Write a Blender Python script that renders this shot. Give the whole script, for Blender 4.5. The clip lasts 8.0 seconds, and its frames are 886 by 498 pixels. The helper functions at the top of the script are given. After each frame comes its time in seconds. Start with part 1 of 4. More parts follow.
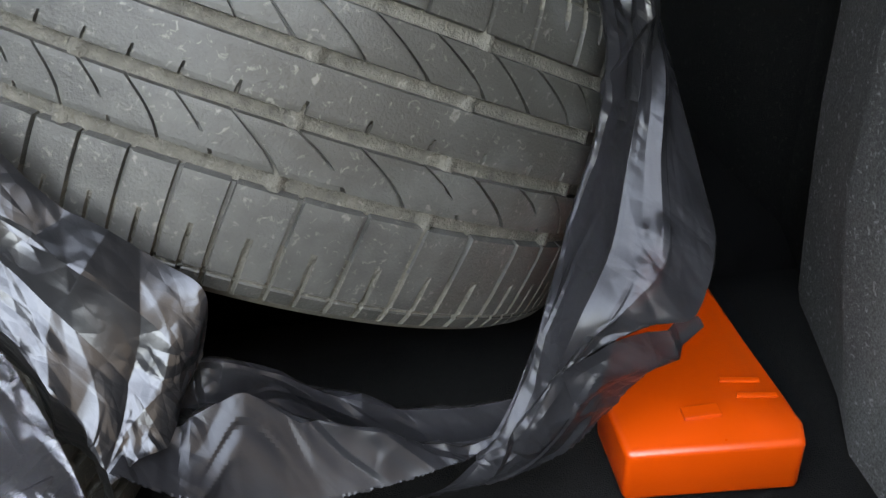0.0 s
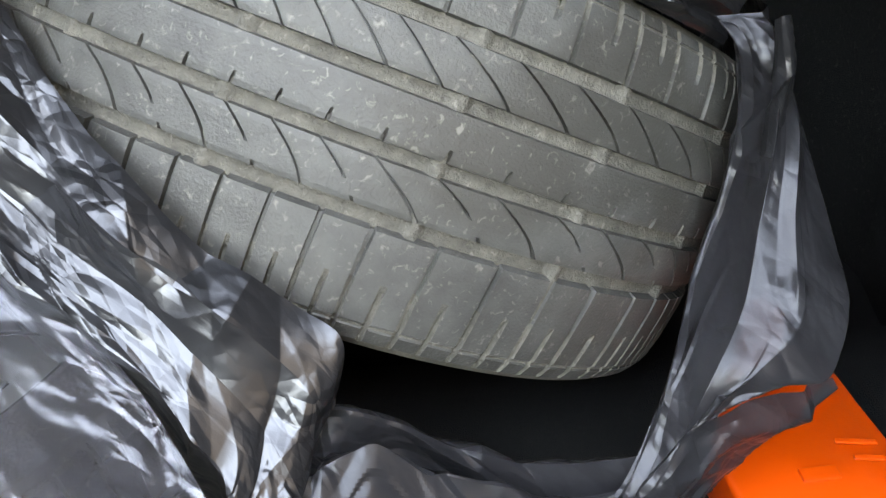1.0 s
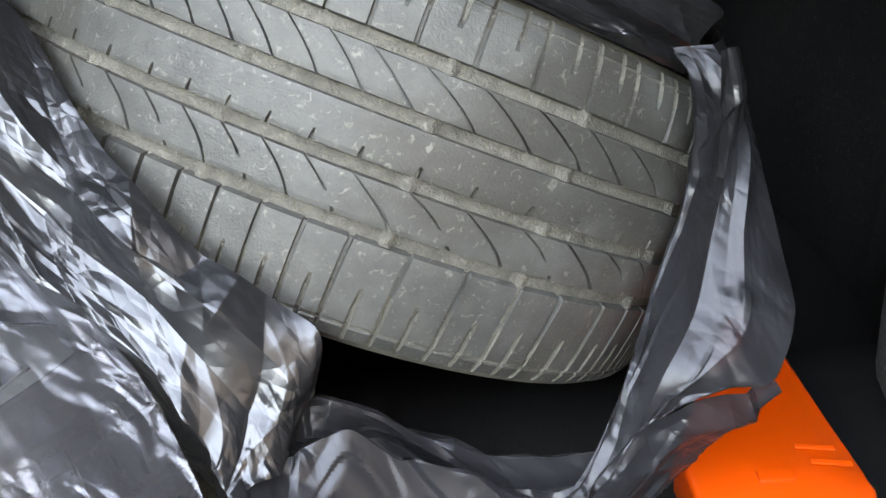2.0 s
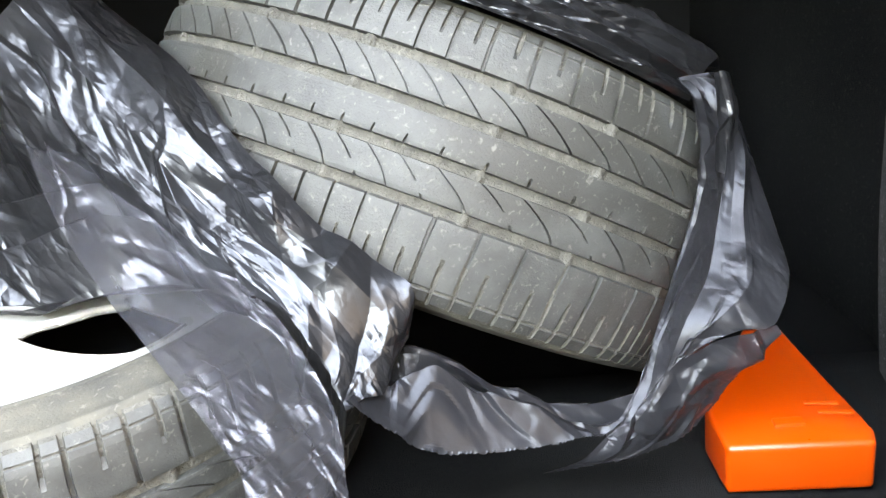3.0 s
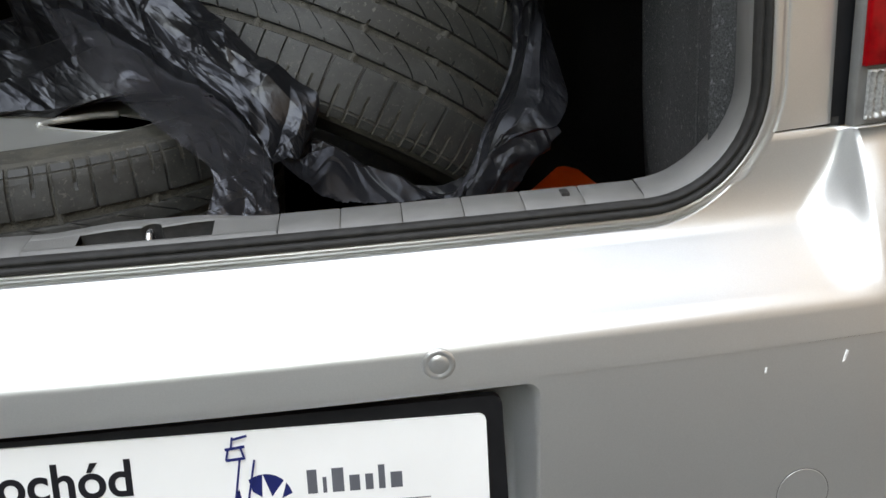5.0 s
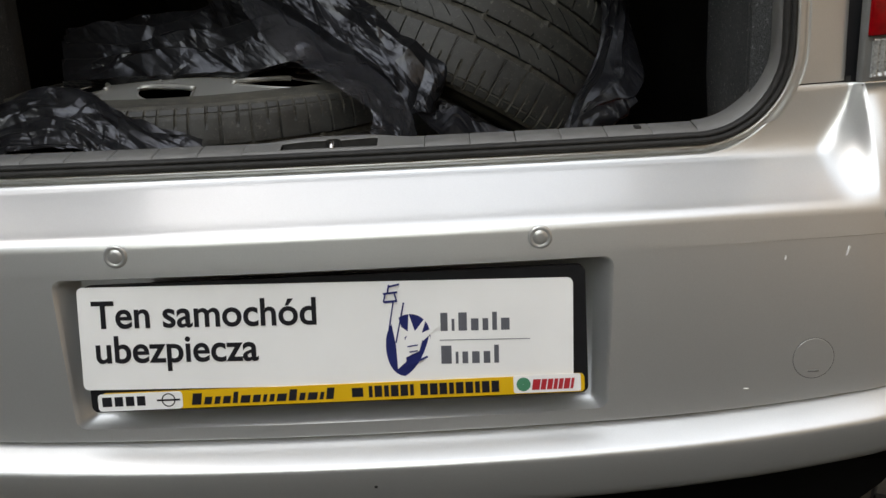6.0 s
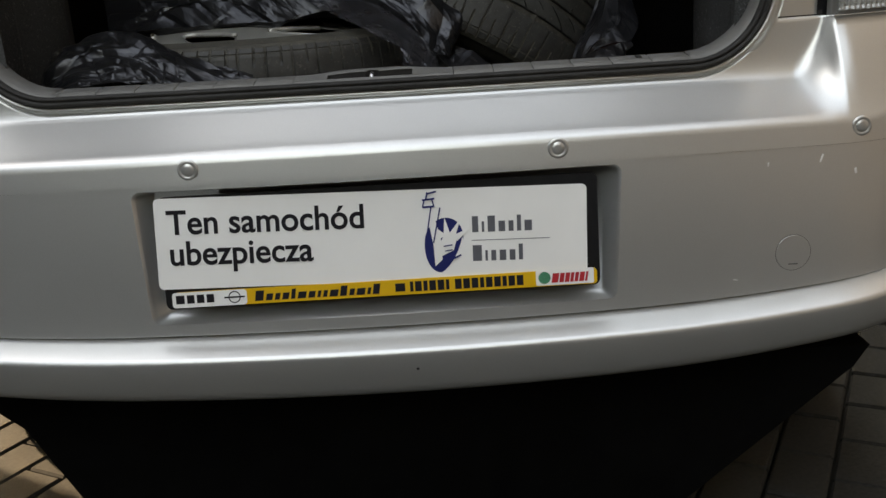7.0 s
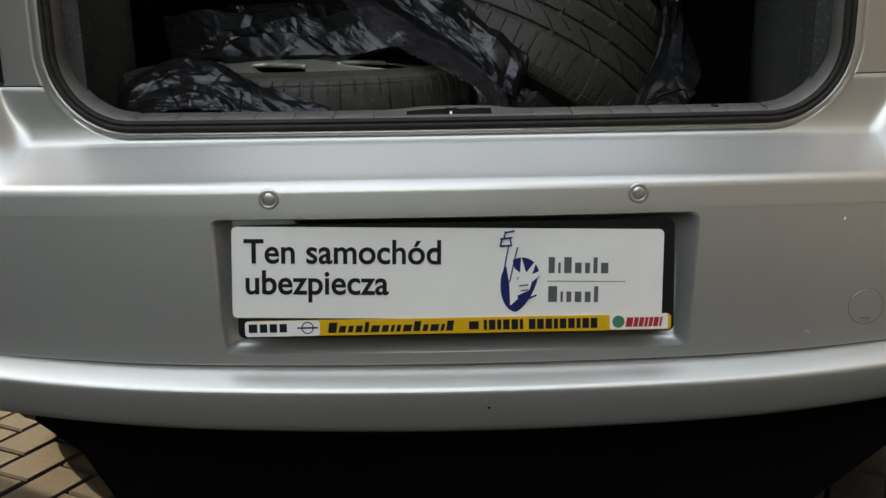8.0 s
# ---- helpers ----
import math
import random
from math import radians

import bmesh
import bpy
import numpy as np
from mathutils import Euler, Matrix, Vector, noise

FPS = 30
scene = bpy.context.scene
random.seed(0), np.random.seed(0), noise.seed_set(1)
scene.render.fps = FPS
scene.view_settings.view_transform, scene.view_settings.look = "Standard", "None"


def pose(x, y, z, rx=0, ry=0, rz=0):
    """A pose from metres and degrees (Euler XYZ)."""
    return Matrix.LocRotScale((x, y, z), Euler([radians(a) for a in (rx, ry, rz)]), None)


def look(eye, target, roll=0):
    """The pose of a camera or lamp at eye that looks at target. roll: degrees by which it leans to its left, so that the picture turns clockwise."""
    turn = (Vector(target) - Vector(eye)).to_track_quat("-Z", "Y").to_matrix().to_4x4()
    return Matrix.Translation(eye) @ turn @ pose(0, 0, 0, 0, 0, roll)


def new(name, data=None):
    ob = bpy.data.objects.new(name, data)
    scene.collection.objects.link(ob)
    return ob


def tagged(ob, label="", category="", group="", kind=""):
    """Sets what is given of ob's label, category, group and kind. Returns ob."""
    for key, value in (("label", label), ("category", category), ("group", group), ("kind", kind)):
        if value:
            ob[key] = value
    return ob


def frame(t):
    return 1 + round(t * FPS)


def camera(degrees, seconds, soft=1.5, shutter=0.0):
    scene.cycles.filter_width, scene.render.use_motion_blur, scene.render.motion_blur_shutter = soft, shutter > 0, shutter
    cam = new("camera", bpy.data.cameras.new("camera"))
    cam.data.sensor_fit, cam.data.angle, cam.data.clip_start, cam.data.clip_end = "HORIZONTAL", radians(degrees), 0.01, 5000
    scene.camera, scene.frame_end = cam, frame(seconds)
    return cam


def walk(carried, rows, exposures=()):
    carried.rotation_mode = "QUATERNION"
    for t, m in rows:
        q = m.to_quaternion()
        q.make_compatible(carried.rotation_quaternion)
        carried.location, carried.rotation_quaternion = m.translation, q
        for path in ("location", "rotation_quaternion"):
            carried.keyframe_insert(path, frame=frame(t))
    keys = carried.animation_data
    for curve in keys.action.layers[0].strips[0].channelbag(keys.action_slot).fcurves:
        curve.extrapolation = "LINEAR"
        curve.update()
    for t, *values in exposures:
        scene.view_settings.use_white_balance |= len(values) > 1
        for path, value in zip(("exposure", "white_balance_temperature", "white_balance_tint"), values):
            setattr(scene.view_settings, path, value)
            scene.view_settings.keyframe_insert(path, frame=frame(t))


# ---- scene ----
cam = camera(50.0, 8.0)
PATH = [
    (0, (0.23, 0.009, 0.98), (0.324, 1.627, -0.192), -4.5),
    (0.5, (0.185, 0.045, 1.012), (0.395, 1.629, -0.191), -1.3),
    (1, (0.165, 0.026, 0.989), (0.243, 1.684, -0.128), -3.2),
    (2.3, (0.22, -0.076, 1.008), (0.18, 1.65, -0.001), -4.5),
    (2.5, (0.21, -0.12, 0.986), (0.203, 1.663, 0.08), -5.0),
    (3, (0.19, -0.231, 0.961), (0.085, 1.63, 0.235), -6.5),
    (3.5, (0.198, -0.336, 0.911), (-0.073, 1.528, 0.237), -6.2),
    (4, (0.177, -0.446, 0.893), (-0.055, 1.437, 0.26), -3.9),
    (4.2, (0.161, -0.447, 0.862), (0.061, 1.452, 0.242), -4.6),
    (4.5, (0.178, -0.537, 0.868), (0.218, 1.36, 0.236), -4.8),
    (4.7, (0.193, -0.578, 0.865), (0.303, 1.31, 0.214), -4.0),
    (5.8, (0.193, -0.885, 0.796), (0.224, 1.04, 0.252), -3.2),
    (6, (0.143, -0.944, 0.798), (0.097, 0.982, 0.259), -3.0),
    (6.2, (0.114, -0.996, 0.8), (0.012, 0.924, 0.25), -4.4),
    (6.5, (0.081, -1.069, 0.776), (0.042, 0.86, 0.249), -3.9),
    (7, (0.074, -1.116, 0.747), (0.079, 0.806, 0.193), -3.4),
    (7.5, (0.071, -1.114, 0.748), (0.112, 0.818, 0.233), -2.0),
    (8, (-0.025, -1.114, 0.754), (-0.006, 0.827, 0.271), -0.9),
]
EXPOSURES = [(0, 5.95), (0.5, 6.25), (1.2, 6.5), (2.5, 6.75), (3.5, 7.35), (4.2, 6.75), (4.5, 5.9), (4.7, 5.1), (5.8, 3.75), (6.2, 3.55), (6.5, 3.4), (7.0, 3.25), (8.0, 3.15)]
walk(cam, [(t, look(eye, target, roll)) for t, eye, target, roll in PATH], [(t, e, 11800, 18) if t < 5 else (t, e, 13600 - 250 * (t - 5.8), 20 - 1.5 * (t - 5.8)) for t, e in EXPOSURES])

# ---- light, sky and exposure ----
world = bpy.data.worlds.new("sky")
scene.world = world
world.use_nodes = True
wn = world.node_tree.nodes
sky = wn.new("ShaderNodeTexSky")
sky.sky_type = "NISHITA"
sky.sun_disc = False
SUN_EL, SUN_AZ = 30.0, -58.0
sky.air_density, sky.dust_density, sky.ozone_density = 1.3, 0.8, 1.0
sky.sun_elevation = radians(SUN_EL)
sky.sun_rotation = radians(SUN_AZ)
world.node_tree.links.new(sky.outputs["Color"], wn["Background"].inputs["Color"])
wn["Background"].inputs["Strength"].default_value = 0.15
sun = new("sun", bpy.data.lights.new("sun", "SUN"))
sun.data.energy, sun.data.angle, sun.data.color = 2.1, radians(0.6), (1.0, 0.97, 0.93)
az, el = radians(SUN_AZ), radians(SUN_EL)
sun_from = Vector((math.sin(az) * math.cos(el), math.cos(az) * math.cos(el), math.sin(el)))
sun.matrix_world = look(sun_from * 5, (0, 0, 0))


# ---- materials ----
def material(name, color, rough=0.5, metal=0.0, vary=0.25, scale=20.0, bump=0.0, bump_scale=200.0, color2=None, spec=0.5, coat=0.0, coarse=3.0, dust=None, stain=None):
    """A surface with colour variation at two scales, uneven gloss and fine relief."""
    m = bpy.data.materials.new(name)
    m.use_nodes = True
    n, l = m.node_tree.nodes, m.node_tree.links
    b = n["Principled BSDF"]
    tc = n.new("ShaderNodeTexCoord")
    a = n.new("ShaderNodeTexNoise")
    a.inputs["Scale"].default_value, a.inputs["Detail"].default_value = scale, 8
    c = n.new("ShaderNodeTexNoise")
    c.inputs["Scale"].default_value, c.inputs["Detail"].default_value = coarse, 4
    for q in (a, c):
        l.new(tc.outputs["Object"], q.inputs["Vector"])
    mx = n.new("ShaderNodeMix")
    mx.inputs["Factor"].default_value = 0.5
    l.new(a.outputs["Fac"], mx.inputs["A"])
    l.new(c.outputs["Fac"], mx.inputs["B"])
    ramp = n.new("ShaderNodeValToRGB")
    c2 = color2 or tuple(min(1, v * (1 + vary)) for v in color)
    c1 = color if color2 else tuple(v * (1 - vary) for v in color)
    ramp.color_ramp.elements[0].position, ramp.color_ramp.elements[0].color = 0.36, (*c1, 1)
    ramp.color_ramp.elements[1].position, ramp.color_ramp.elements[1].color = 0.64, (*c2, 1)
    l.new(mx.outputs["Result"], ramp.inputs["Fac"])
    colour = ramp.outputs["Color"]
    # large stains, then small specks of dust
    for tint, size, low, high, most in ((stain, 7.0, 0.50, 0.60, 0.75), (dust, 210.0, 0.60, 0.72, 0.8)):
        if not tint:
            continue
        e = n.new("ShaderNodeTexNoise")
        e.inputs["Scale"].default_value, e.inputs["Detail"].default_value, e.inputs["Distortion"].default_value = size, 5, 0.8
        l.new(tc.outputs["Object"], e.inputs["Vector"])
        r = n.new("ShaderNodeMapRange")
        r.inputs["From Min"].default_value, r.inputs["From Max"].default_value, r.inputs["To Max"].default_value = low, high, most
        l.new(e.outputs["Fac"], r.inputs["Value"])
        over = n.new("ShaderNodeMix")
        over.data_type = "RGBA"
        l.new(r.outputs["Result"], over.inputs[0])
        l.new(colour, over.inputs[6])
        over.inputs[7].default_value = (*tint, 1)
        colour = over.outputs[2]
    l.new(colour, b.inputs["Base Color"])
    rr = n.new("ShaderNodeMapRange")
    rr.inputs["To Min"].default_value, rr.inputs["To Max"].default_value = max(0.02, rough * 0.82), min(1, rough * 1.18)
    l.new(a.outputs["Fac"], rr.inputs["Value"])
    l.new(rr.outputs["Result"], b.inputs["Roughness"])
    b.inputs["Metallic"].default_value = metal
    b.inputs["Specular IOR Level"].default_value = spec
    b.inputs["Coat Weight"].default_value = coat
    b.inputs["Coat Roughness"].default_value = 0.08
    if bump:
        f = n.new("ShaderNodeTexNoise")
        f.inputs["Scale"].default_value, f.inputs["Detail"].default_value = bump_scale, 6
        l.new(tc.outputs["Object"], f.inputs["Vector"])
        bp = n.new("ShaderNodeBump")
        bp.inputs["Strength"].default_value, bp.inputs["Distance"].default_value = bump, 0.002
        l.new(f.outputs["Fac"], bp.inputs["Height"])
        l.new(bp.outputs["Normal"], b.inputs["Normal"])
    return m


M_PAINT = material("silver paint", (0.60, 0.602, 0.588), 0.35, 0.73, 0.05, 900, 0.0, coat=0.35, coarse=4)
M_SILL = material("grey sill plastic", (0.130, 0.128, 0.122), 0.5, 0, 0.12, 60, 0.15, 900)
M_SEAL = material("black rubber seal", (0.026, 0.0252, 0.0242), 0.6, 0, 0.35, 90, 0.2, 400, spec=0.2)
M_RUBBER = material("worn tyre rubber", (0.0240, 0.0240, 0.0228), 0.56, 0, 0.3, 60, 0.3, 600, color2=(0.0518, 0.052, 0.049), coarse=6, spec=0.42, dust=(0.108, 0.103, 0.09), stain=(0.0216, 0.0202, 0.0173))
M_GROOVE = material("dusty groove rubber", (0.0317, 0.0297, 0.0248), 0.9, 0, 0.4, 150, 0.8, 500, color2=(0.0806, 0.0749, 0.0634), coarse=24, dust=(0.1224, 0.1152, 0.0972))
M_WALL = material("dusty sidewall rubber", (0.0259, 0.0245, 0.0205), 0.75, 0, 0.3, 70, 0.3, 500, color2=(0.0706, 0.0634, 0.049), coarse=10, dust=(0.1152, 0.1066, 0.0864))
M_HUB = material("silver hubcap paint", (0.365, 0.360, 0.335), 0.30, 0.40, 0.02, 7, 0.0, 300, coat=0.3)
# near-black, so the underbody block reads as the shade under the car
M_DARK = material("near black", (0.004, 0.004, 0.004), 0.95, 0, 0.3, 30, spec=0.02)
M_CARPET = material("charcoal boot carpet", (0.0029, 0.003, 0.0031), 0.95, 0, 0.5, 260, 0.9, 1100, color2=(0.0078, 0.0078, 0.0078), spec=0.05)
# darker copy of the side lining's felt: the pocket's shade is in the colour
M_POCKET_SHADE = material("felt lining darkened for shade", (0.003, 0.0032, 0.0033), 0.95, 0, 0.5, 330, 1.0, 900, color2=(0.012, 0.0122, 0.0124), spec=0.05, dust=(0.030, 0.031, 0.031))
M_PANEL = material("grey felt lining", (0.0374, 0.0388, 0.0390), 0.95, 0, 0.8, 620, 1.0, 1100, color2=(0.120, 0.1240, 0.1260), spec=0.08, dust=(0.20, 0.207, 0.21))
M_ORANGE = material("orange plastic", (0.432, 0.0374, 0.0029), 0.30, 0, 0.06, 30, 0.05, 500)
M_WHITE = material("white card", (0.84, 0.84, 0.82), 0.45, 0, 0.03, 12)
M_BLACKP = material("black plate holder", (0.010, 0.010, 0.011), 0.5, 0, 0.2, 60, spec=0.15)
M_YELLOW = material("yellow print", (0.78, 0.42, 0.02), 0.4, 0, 0.04, 40)
M_INK = material("dark print", (0.014, 0.014, 0.017), 0.6, 0, 0.1, 60, spec=0.12)
M_GREYINK = material("grey print", (0.11, 0.115, 0.13), 0.6, 0, 0.1, 60, spec=0.15)
M_BLUE = material("blue print", (0.012, 0.022, 0.12), 0.5, 0, 0.1, 60, spec=0.15)
M_RED = material("red print", (0.55, 0.02, 0.03), 0.45, 0, 0.1, 60)
M_GREEN = material("green print", (0.02, 0.22, 0.12), 0.45, 0, 0.1, 60)
M_REDLENS = material("red lamp lens", (0.26, 0.003, 0.005), 0.12, 0, 0.35, 90, 0.1, 250, coat=0.15, spec=0.3)
M_CLEARLENS = material("ribbed clear lens", (0.36, 0.36, 0.35), 0.15, 0.2, 0.35, 300, 0.5, 220, coat=0.8)
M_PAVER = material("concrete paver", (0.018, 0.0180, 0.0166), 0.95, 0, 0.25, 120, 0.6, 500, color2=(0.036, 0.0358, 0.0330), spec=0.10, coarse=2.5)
M_SAND = material("joint sand", (0.0075, 0.0073, 0.0067), 0.95, 0, 0.3, 200, 0.5, 400, spec=0.2)
M_BLOCKER = material("dark light blocker", (0.011, 0.0112, 0.0117), 0.9, 0, 0.3, 30, 0.5, 60, color2=(0.020, 0.0200, 0.0202))
M_STEEL = material("bright steel", (0.62, 0.62, 0.62), 0.25, 0.9, 0.1, 80)


def film_material(name, base, rough, alpha=1.0, crease=1.0, gloss=0.62):
    """Thin polyethylene film: flat facets between straight creases, drawn out along the pull, and a fine grain."""
    m = material(name, base, rough, 0, 0.3, 30, 0.0, 1, spec=gloss, coat=0.10 if gloss > 0.5 else 0.0)
    n, l = m.node_tree.nodes, m.node_tree.links
    b = n["Principled BSDF"]
    tc = n.new("ShaderNodeTexCoord")
    # squeeze space along the pull of the film, so that the facets come out long
    pull = Vector((0.66, -0.46, -0.59)).normalized()
    dot = n.new("ShaderNodeVectorMath")
    dot.operation = "DOT_PRODUCT"
    dot.inputs[1].default_value = pull
    l.new(tc.outputs["Object"], dot.inputs[0])
    along = n.new("ShaderNodeVectorMath")
    along.operation = "SCALE"
    along.inputs[0].default_value = pull * -0.55
    l.new(dot.outputs["Value"], along.inputs["Scale"])
    drawn = n.new("ShaderNodeVectorMath")
    drawn.operation = "ADD"
    l.new(tc.outputs["Object"], drawn.inputs[0])
    l.new(along.outputs["Vector"], drawn.inputs[1])
    patch = n.new("ShaderNodeTexNoise")
    patch.inputs["Scale"].default_value, patch.inputs["Detail"].default_value = 16, 2
    l.new(tc.outputs["Object"], patch.inputs["Vector"])
    mask = n.new("ShaderNodeMapRange")
    mask.inputs["From Min"].default_value, mask.inputs["From Max"].default_value, mask.inputs["To Min"].default_value = 0.42, 0.62, 0.15
    l.new(patch.outputs["Fac"], mask.inputs["Value"])
    last = None
    for scale, slope in ((38, 0.26), (95, 0.22), (1500, 0.05)):
        bp = n.new("ShaderNodeBump")
        bp.inputs["Strength"].default_value = 1.0
        bp.inputs["Distance"].default_value = slope * crease / scale
        if scale > 500:
            v = n.new("ShaderNodeTexNoise")
            v.inputs["Detail"].default_value = 2
            height = v.outputs["Fac"]
        else:
            v = n.new("ShaderNodeTexVoronoi")
            v.feature = "DISTANCE_TO_EDGE"
            height = v.outputs["Distance"]
            mul = n.new("ShaderNodeMath")
            mul.operation = "MULTIPLY"
            l.new(height, mul.inputs[0])
            l.new(mask.outputs["Result"], mul.inputs[1])
            height = mul.outputs["Value"]
        v.inputs["Scale"].default_value = scale
        l.new(drawn.outputs["Vector"], v.inputs["Vector"])
        l.new(height, bp.inputs["Height"])
        if last:
            l.new(last, bp.inputs["Normal"])
        last = bp.outputs["Normal"]
    l.new(last, b.inputs["Normal"])
    l.new(last, b.inputs["Coat Normal"])
    b.inputs["Coat Roughness"].default_value = 0.2
    b.inputs["Specular Tint"].default_value = (0.89, 0.92, 1.0, 1)
    b.inputs["Alpha"].default_value = alpha
    return m


M_FILM = film_material("black bin bag film", (0.0075, 0.0075, 0.0083), 0.31, 1.0, 1.0, 0.58)
M_FILM2 = film_material("thin stretched grey bag film", (0.0225, 0.0223, 0.0254), 0.26, 0.74, 1.1, 0.80)
M_FILM3 = film_material("thin black bag film", (0.010, 0.010, 0.0115), 0.31, 0.93, 1.2, 0.28)


# ---- building helpers ----
def link(name, verts, faces, mat, parent=None, label="", smooth=True):
    """One mesh object, linked under its thing or part."""
    me = bpy.data.meshes.new(name)
    me.from_pydata([tuple(v) for v in verts], [], faces)
    if smooth:
        me.polygons.foreach_set("use_smooth", [True] * len(me.polygons))
    me.update()
    me.materials.append(mat)
    ob = new(name, me)
    if parent:
        ob.parent = parent
    return tagged(ob, label)


def part(name, bm, mat, parent, label="", smooth=False):
    me = bpy.data.meshes.new(name)
    bm.normal_update()
    bm.to_mesh(me)
    bm.free()
    if smooth:
        me.polygons.foreach_set("use_smooth", [True] * len(me.polygons))
    me.materials.append(mat)
    ob = new(name, me)
    if parent:
        ob.parent = parent
    return tagged(ob, label)


def box(x0, x1, y0, y1, z0, z1, bevel=0.0, seg=2):
    bm = bmesh.new()
    bmesh.ops.create_cube(bm, size=1, matrix=Matrix.Translation(((x0 + x1) / 2, (y0 + y1) / 2, (z0 + z1) / 2)) @ Matrix.Diagonal((x1 - x0, y1 - y0, z1 - z0, 1)))
    if bevel:
        bmesh.ops.bevel(bm, geom=bm.edges[:], offset=bevel, segments=seg, affect="EDGES", profile=0.6)
    return bm


def prism(outline, z0, z1, bevel=0.0, seg=2):
    """An outline in x, y raised from z0 to z1."""
    bm = bmesh.new()
    bot = [bm.verts.new((x, y, z0)) for x, y in outline]
    top = [bm.verts.new((x, y, z1)) for x, y in outline]
    k = len(outline)
    bm.faces.new(bot[::-1])
    bm.faces.new(top)
    for i in range(k):
        bm.faces.new((bot[i], bot[(i + 1) % k], top[(i + 1) % k], top[i]))
    if bevel:
        bmesh.ops.bevel(bm, geom=bm.edges[:], offset=bevel, segments=seg, affect="EDGES", profile=0.6)
    return bm


def grid(rows, close_u=False, close_v=False):
    """Faces over rows of equally many points."""
    nv, nu = len(rows), len(rows[0])
    verts = [p for r in rows for p in r]
    faces = []
    for j in range(nv if close_v else nv - 1):
        for i in range(nu if close_u else nu - 1):
            a, b = j * nu + i, j * nu + (i + 1) % nu
            c, d = ((j + 1) % nv) * nu + (i + 1) % nu, ((j + 1) % nv) * nu + i
            faces.append((a, b, c, d))
    return verts, faces


def empty(name, at, label, category, group="", kind=""):
    e = new(name)
    e.empty_display_size = 0.05
    e.location = at
    return tagged(e, label, category, group, kind)


def smoothstep(a, b, x):
    t = min(1, max(0, (x - a) / (b - a)))
    return t * t * (3 - 2 * t)


# ---- ground ----
GROUND = -0.03


def ground():
    rows = [[(x, y, GROUND - 0.012) for x in (-400, -6, 0, 6, 400)] for y in (-400, -6, 0, 6, 400)]
    g = tagged(link("ground", *grid(rows), M_SAND, smooth=False), "sandy paved yard ground under the car", "ground", kind="structure")
    return g


# Unseen walls, added to hold back sky and sun and darken reflections.
def blocking_wall(x0, x1, y0, y1, top):
    bm = box(x0, x1, y0, y1, GROUND - 0.05, top, 0.02)
    return tagged(part("blocking_wall", bm, M_BLOCKER, None), "unseen plain dark wall added to block sky and sun", "wall", kind="structure")


blocking_wall(-2.5, 0.8, -4.9, -4.6, 2.1)
blocking_wall(0.803, 2.8, -4.9, -4.6, 5.0)
blocking_wall(-2.8, -2.5, -4.9, 1.5, 3.6)
blocking_wall(2.8, 3.1, -4.9, 7.0, 6.0)


# ---- car ----
BOOT_FLOOR = 0.49
AP_W, AP_B, AP_R, AP_T = 0.508, 0.614, 0.102, 1.38     # tailgate opening


def plan(x):
    """How far the rear of the car curves forward away from its middle."""
    a = abs(x)
    return 0.085 * a * a + 1.9 * max(0.0, a - 0.56) ** 2.0


def sweep_up(x):
    """How far the lower lip climbs towards the car's corners."""
    return 0.013 * (max(0.0, abs(x) - 0.30) / 0.32) ** 2


def bumper_rows(profile, xs):
    return [[(x, y + plan(x) * k, z + lift * (abs(x) / 0.6) ** 2 + sweep_up(x)) for x in xs] for y, z, k, lift in profile]


def ring(d, y, n=14):
    """The opening's outline, d metres outside it, at depth y: from the lower middle round to the right, the top and back."""
    w, b, t, r = AP_W + d, AP_B - d, AP_T + d, max(0.01, AP_R + d)
    pts = []
    for cx, cz, a0 in ((w - r, b + r, -90), (w - r, t - r, 0), (-w + r, t - r, 90), (-w + r, b + r, 180)):
        for i in range(n + 1):
            a = radians(a0 + 90 * i / n)
            pts.append((cx + r * math.cos(a), y + plan(cx + r * math.cos(a)) * 0.9, cz + r * math.sin(a)))
    out = []
    for i in range(len(pts)):
        p, q = Vector(pts[i]), Vector(pts[(i + 1) % len(pts)])
        k = max(1, int((q - p).length / 0.05))
        for j in range(k):
            v = p.lerp(q, j / k)
            out.append(v)
    for v in out:
        v.y = y + plan(v.x) * 0.9
    return out


def opening_loft(profile):
    """Sweeps (d, y) round the opening; all rings carry equally many points."""
    base = ring(0, 0)
    rows = []
    for d, y in profile:
        row = []
        for v in base:
            # outward direction of the rounded outline
            cx = max(-AP_W + AP_R, min(AP_W - AP_R, v.x))
            cz = max(AP_B + AP_R, min(AP_T - AP_R, v.z))
            o = Vector((v.x - cx, 0, v.z - cz))
            if o.length < 1e-6:
                o = Vector((0, 0, -1))
            o.normalize()
            row.append((v.x + o.x * d, y + plan(v.x) * 0.9, v.z + o.z * d))
        rows.append(row)
    return rows


car = empty("car", (0, 0, GROUND), "silver hatchback seen from behind with its boot open", "car")
car_inv = Matrix.Translation((0, 0, -GROUND))


def on_car(ob):
    if ob.parent == car:
        ob.matrix_parent_inverse = car_inv
    return ob


RX0, RX1, RZ0, RZ1 = -0.2945, 0.2975, 0.350, 0.517      # plate recess in the bumper


def skin_y(x, z):
    """Depth of the bumper's upright face, by its height before it follows the joint."""
    f = (RZ1 - z) / (RZ1 - 0.333)
    return -0.003 - 0.012 * f - 0.006 * f * (1 - f) + plan(x)


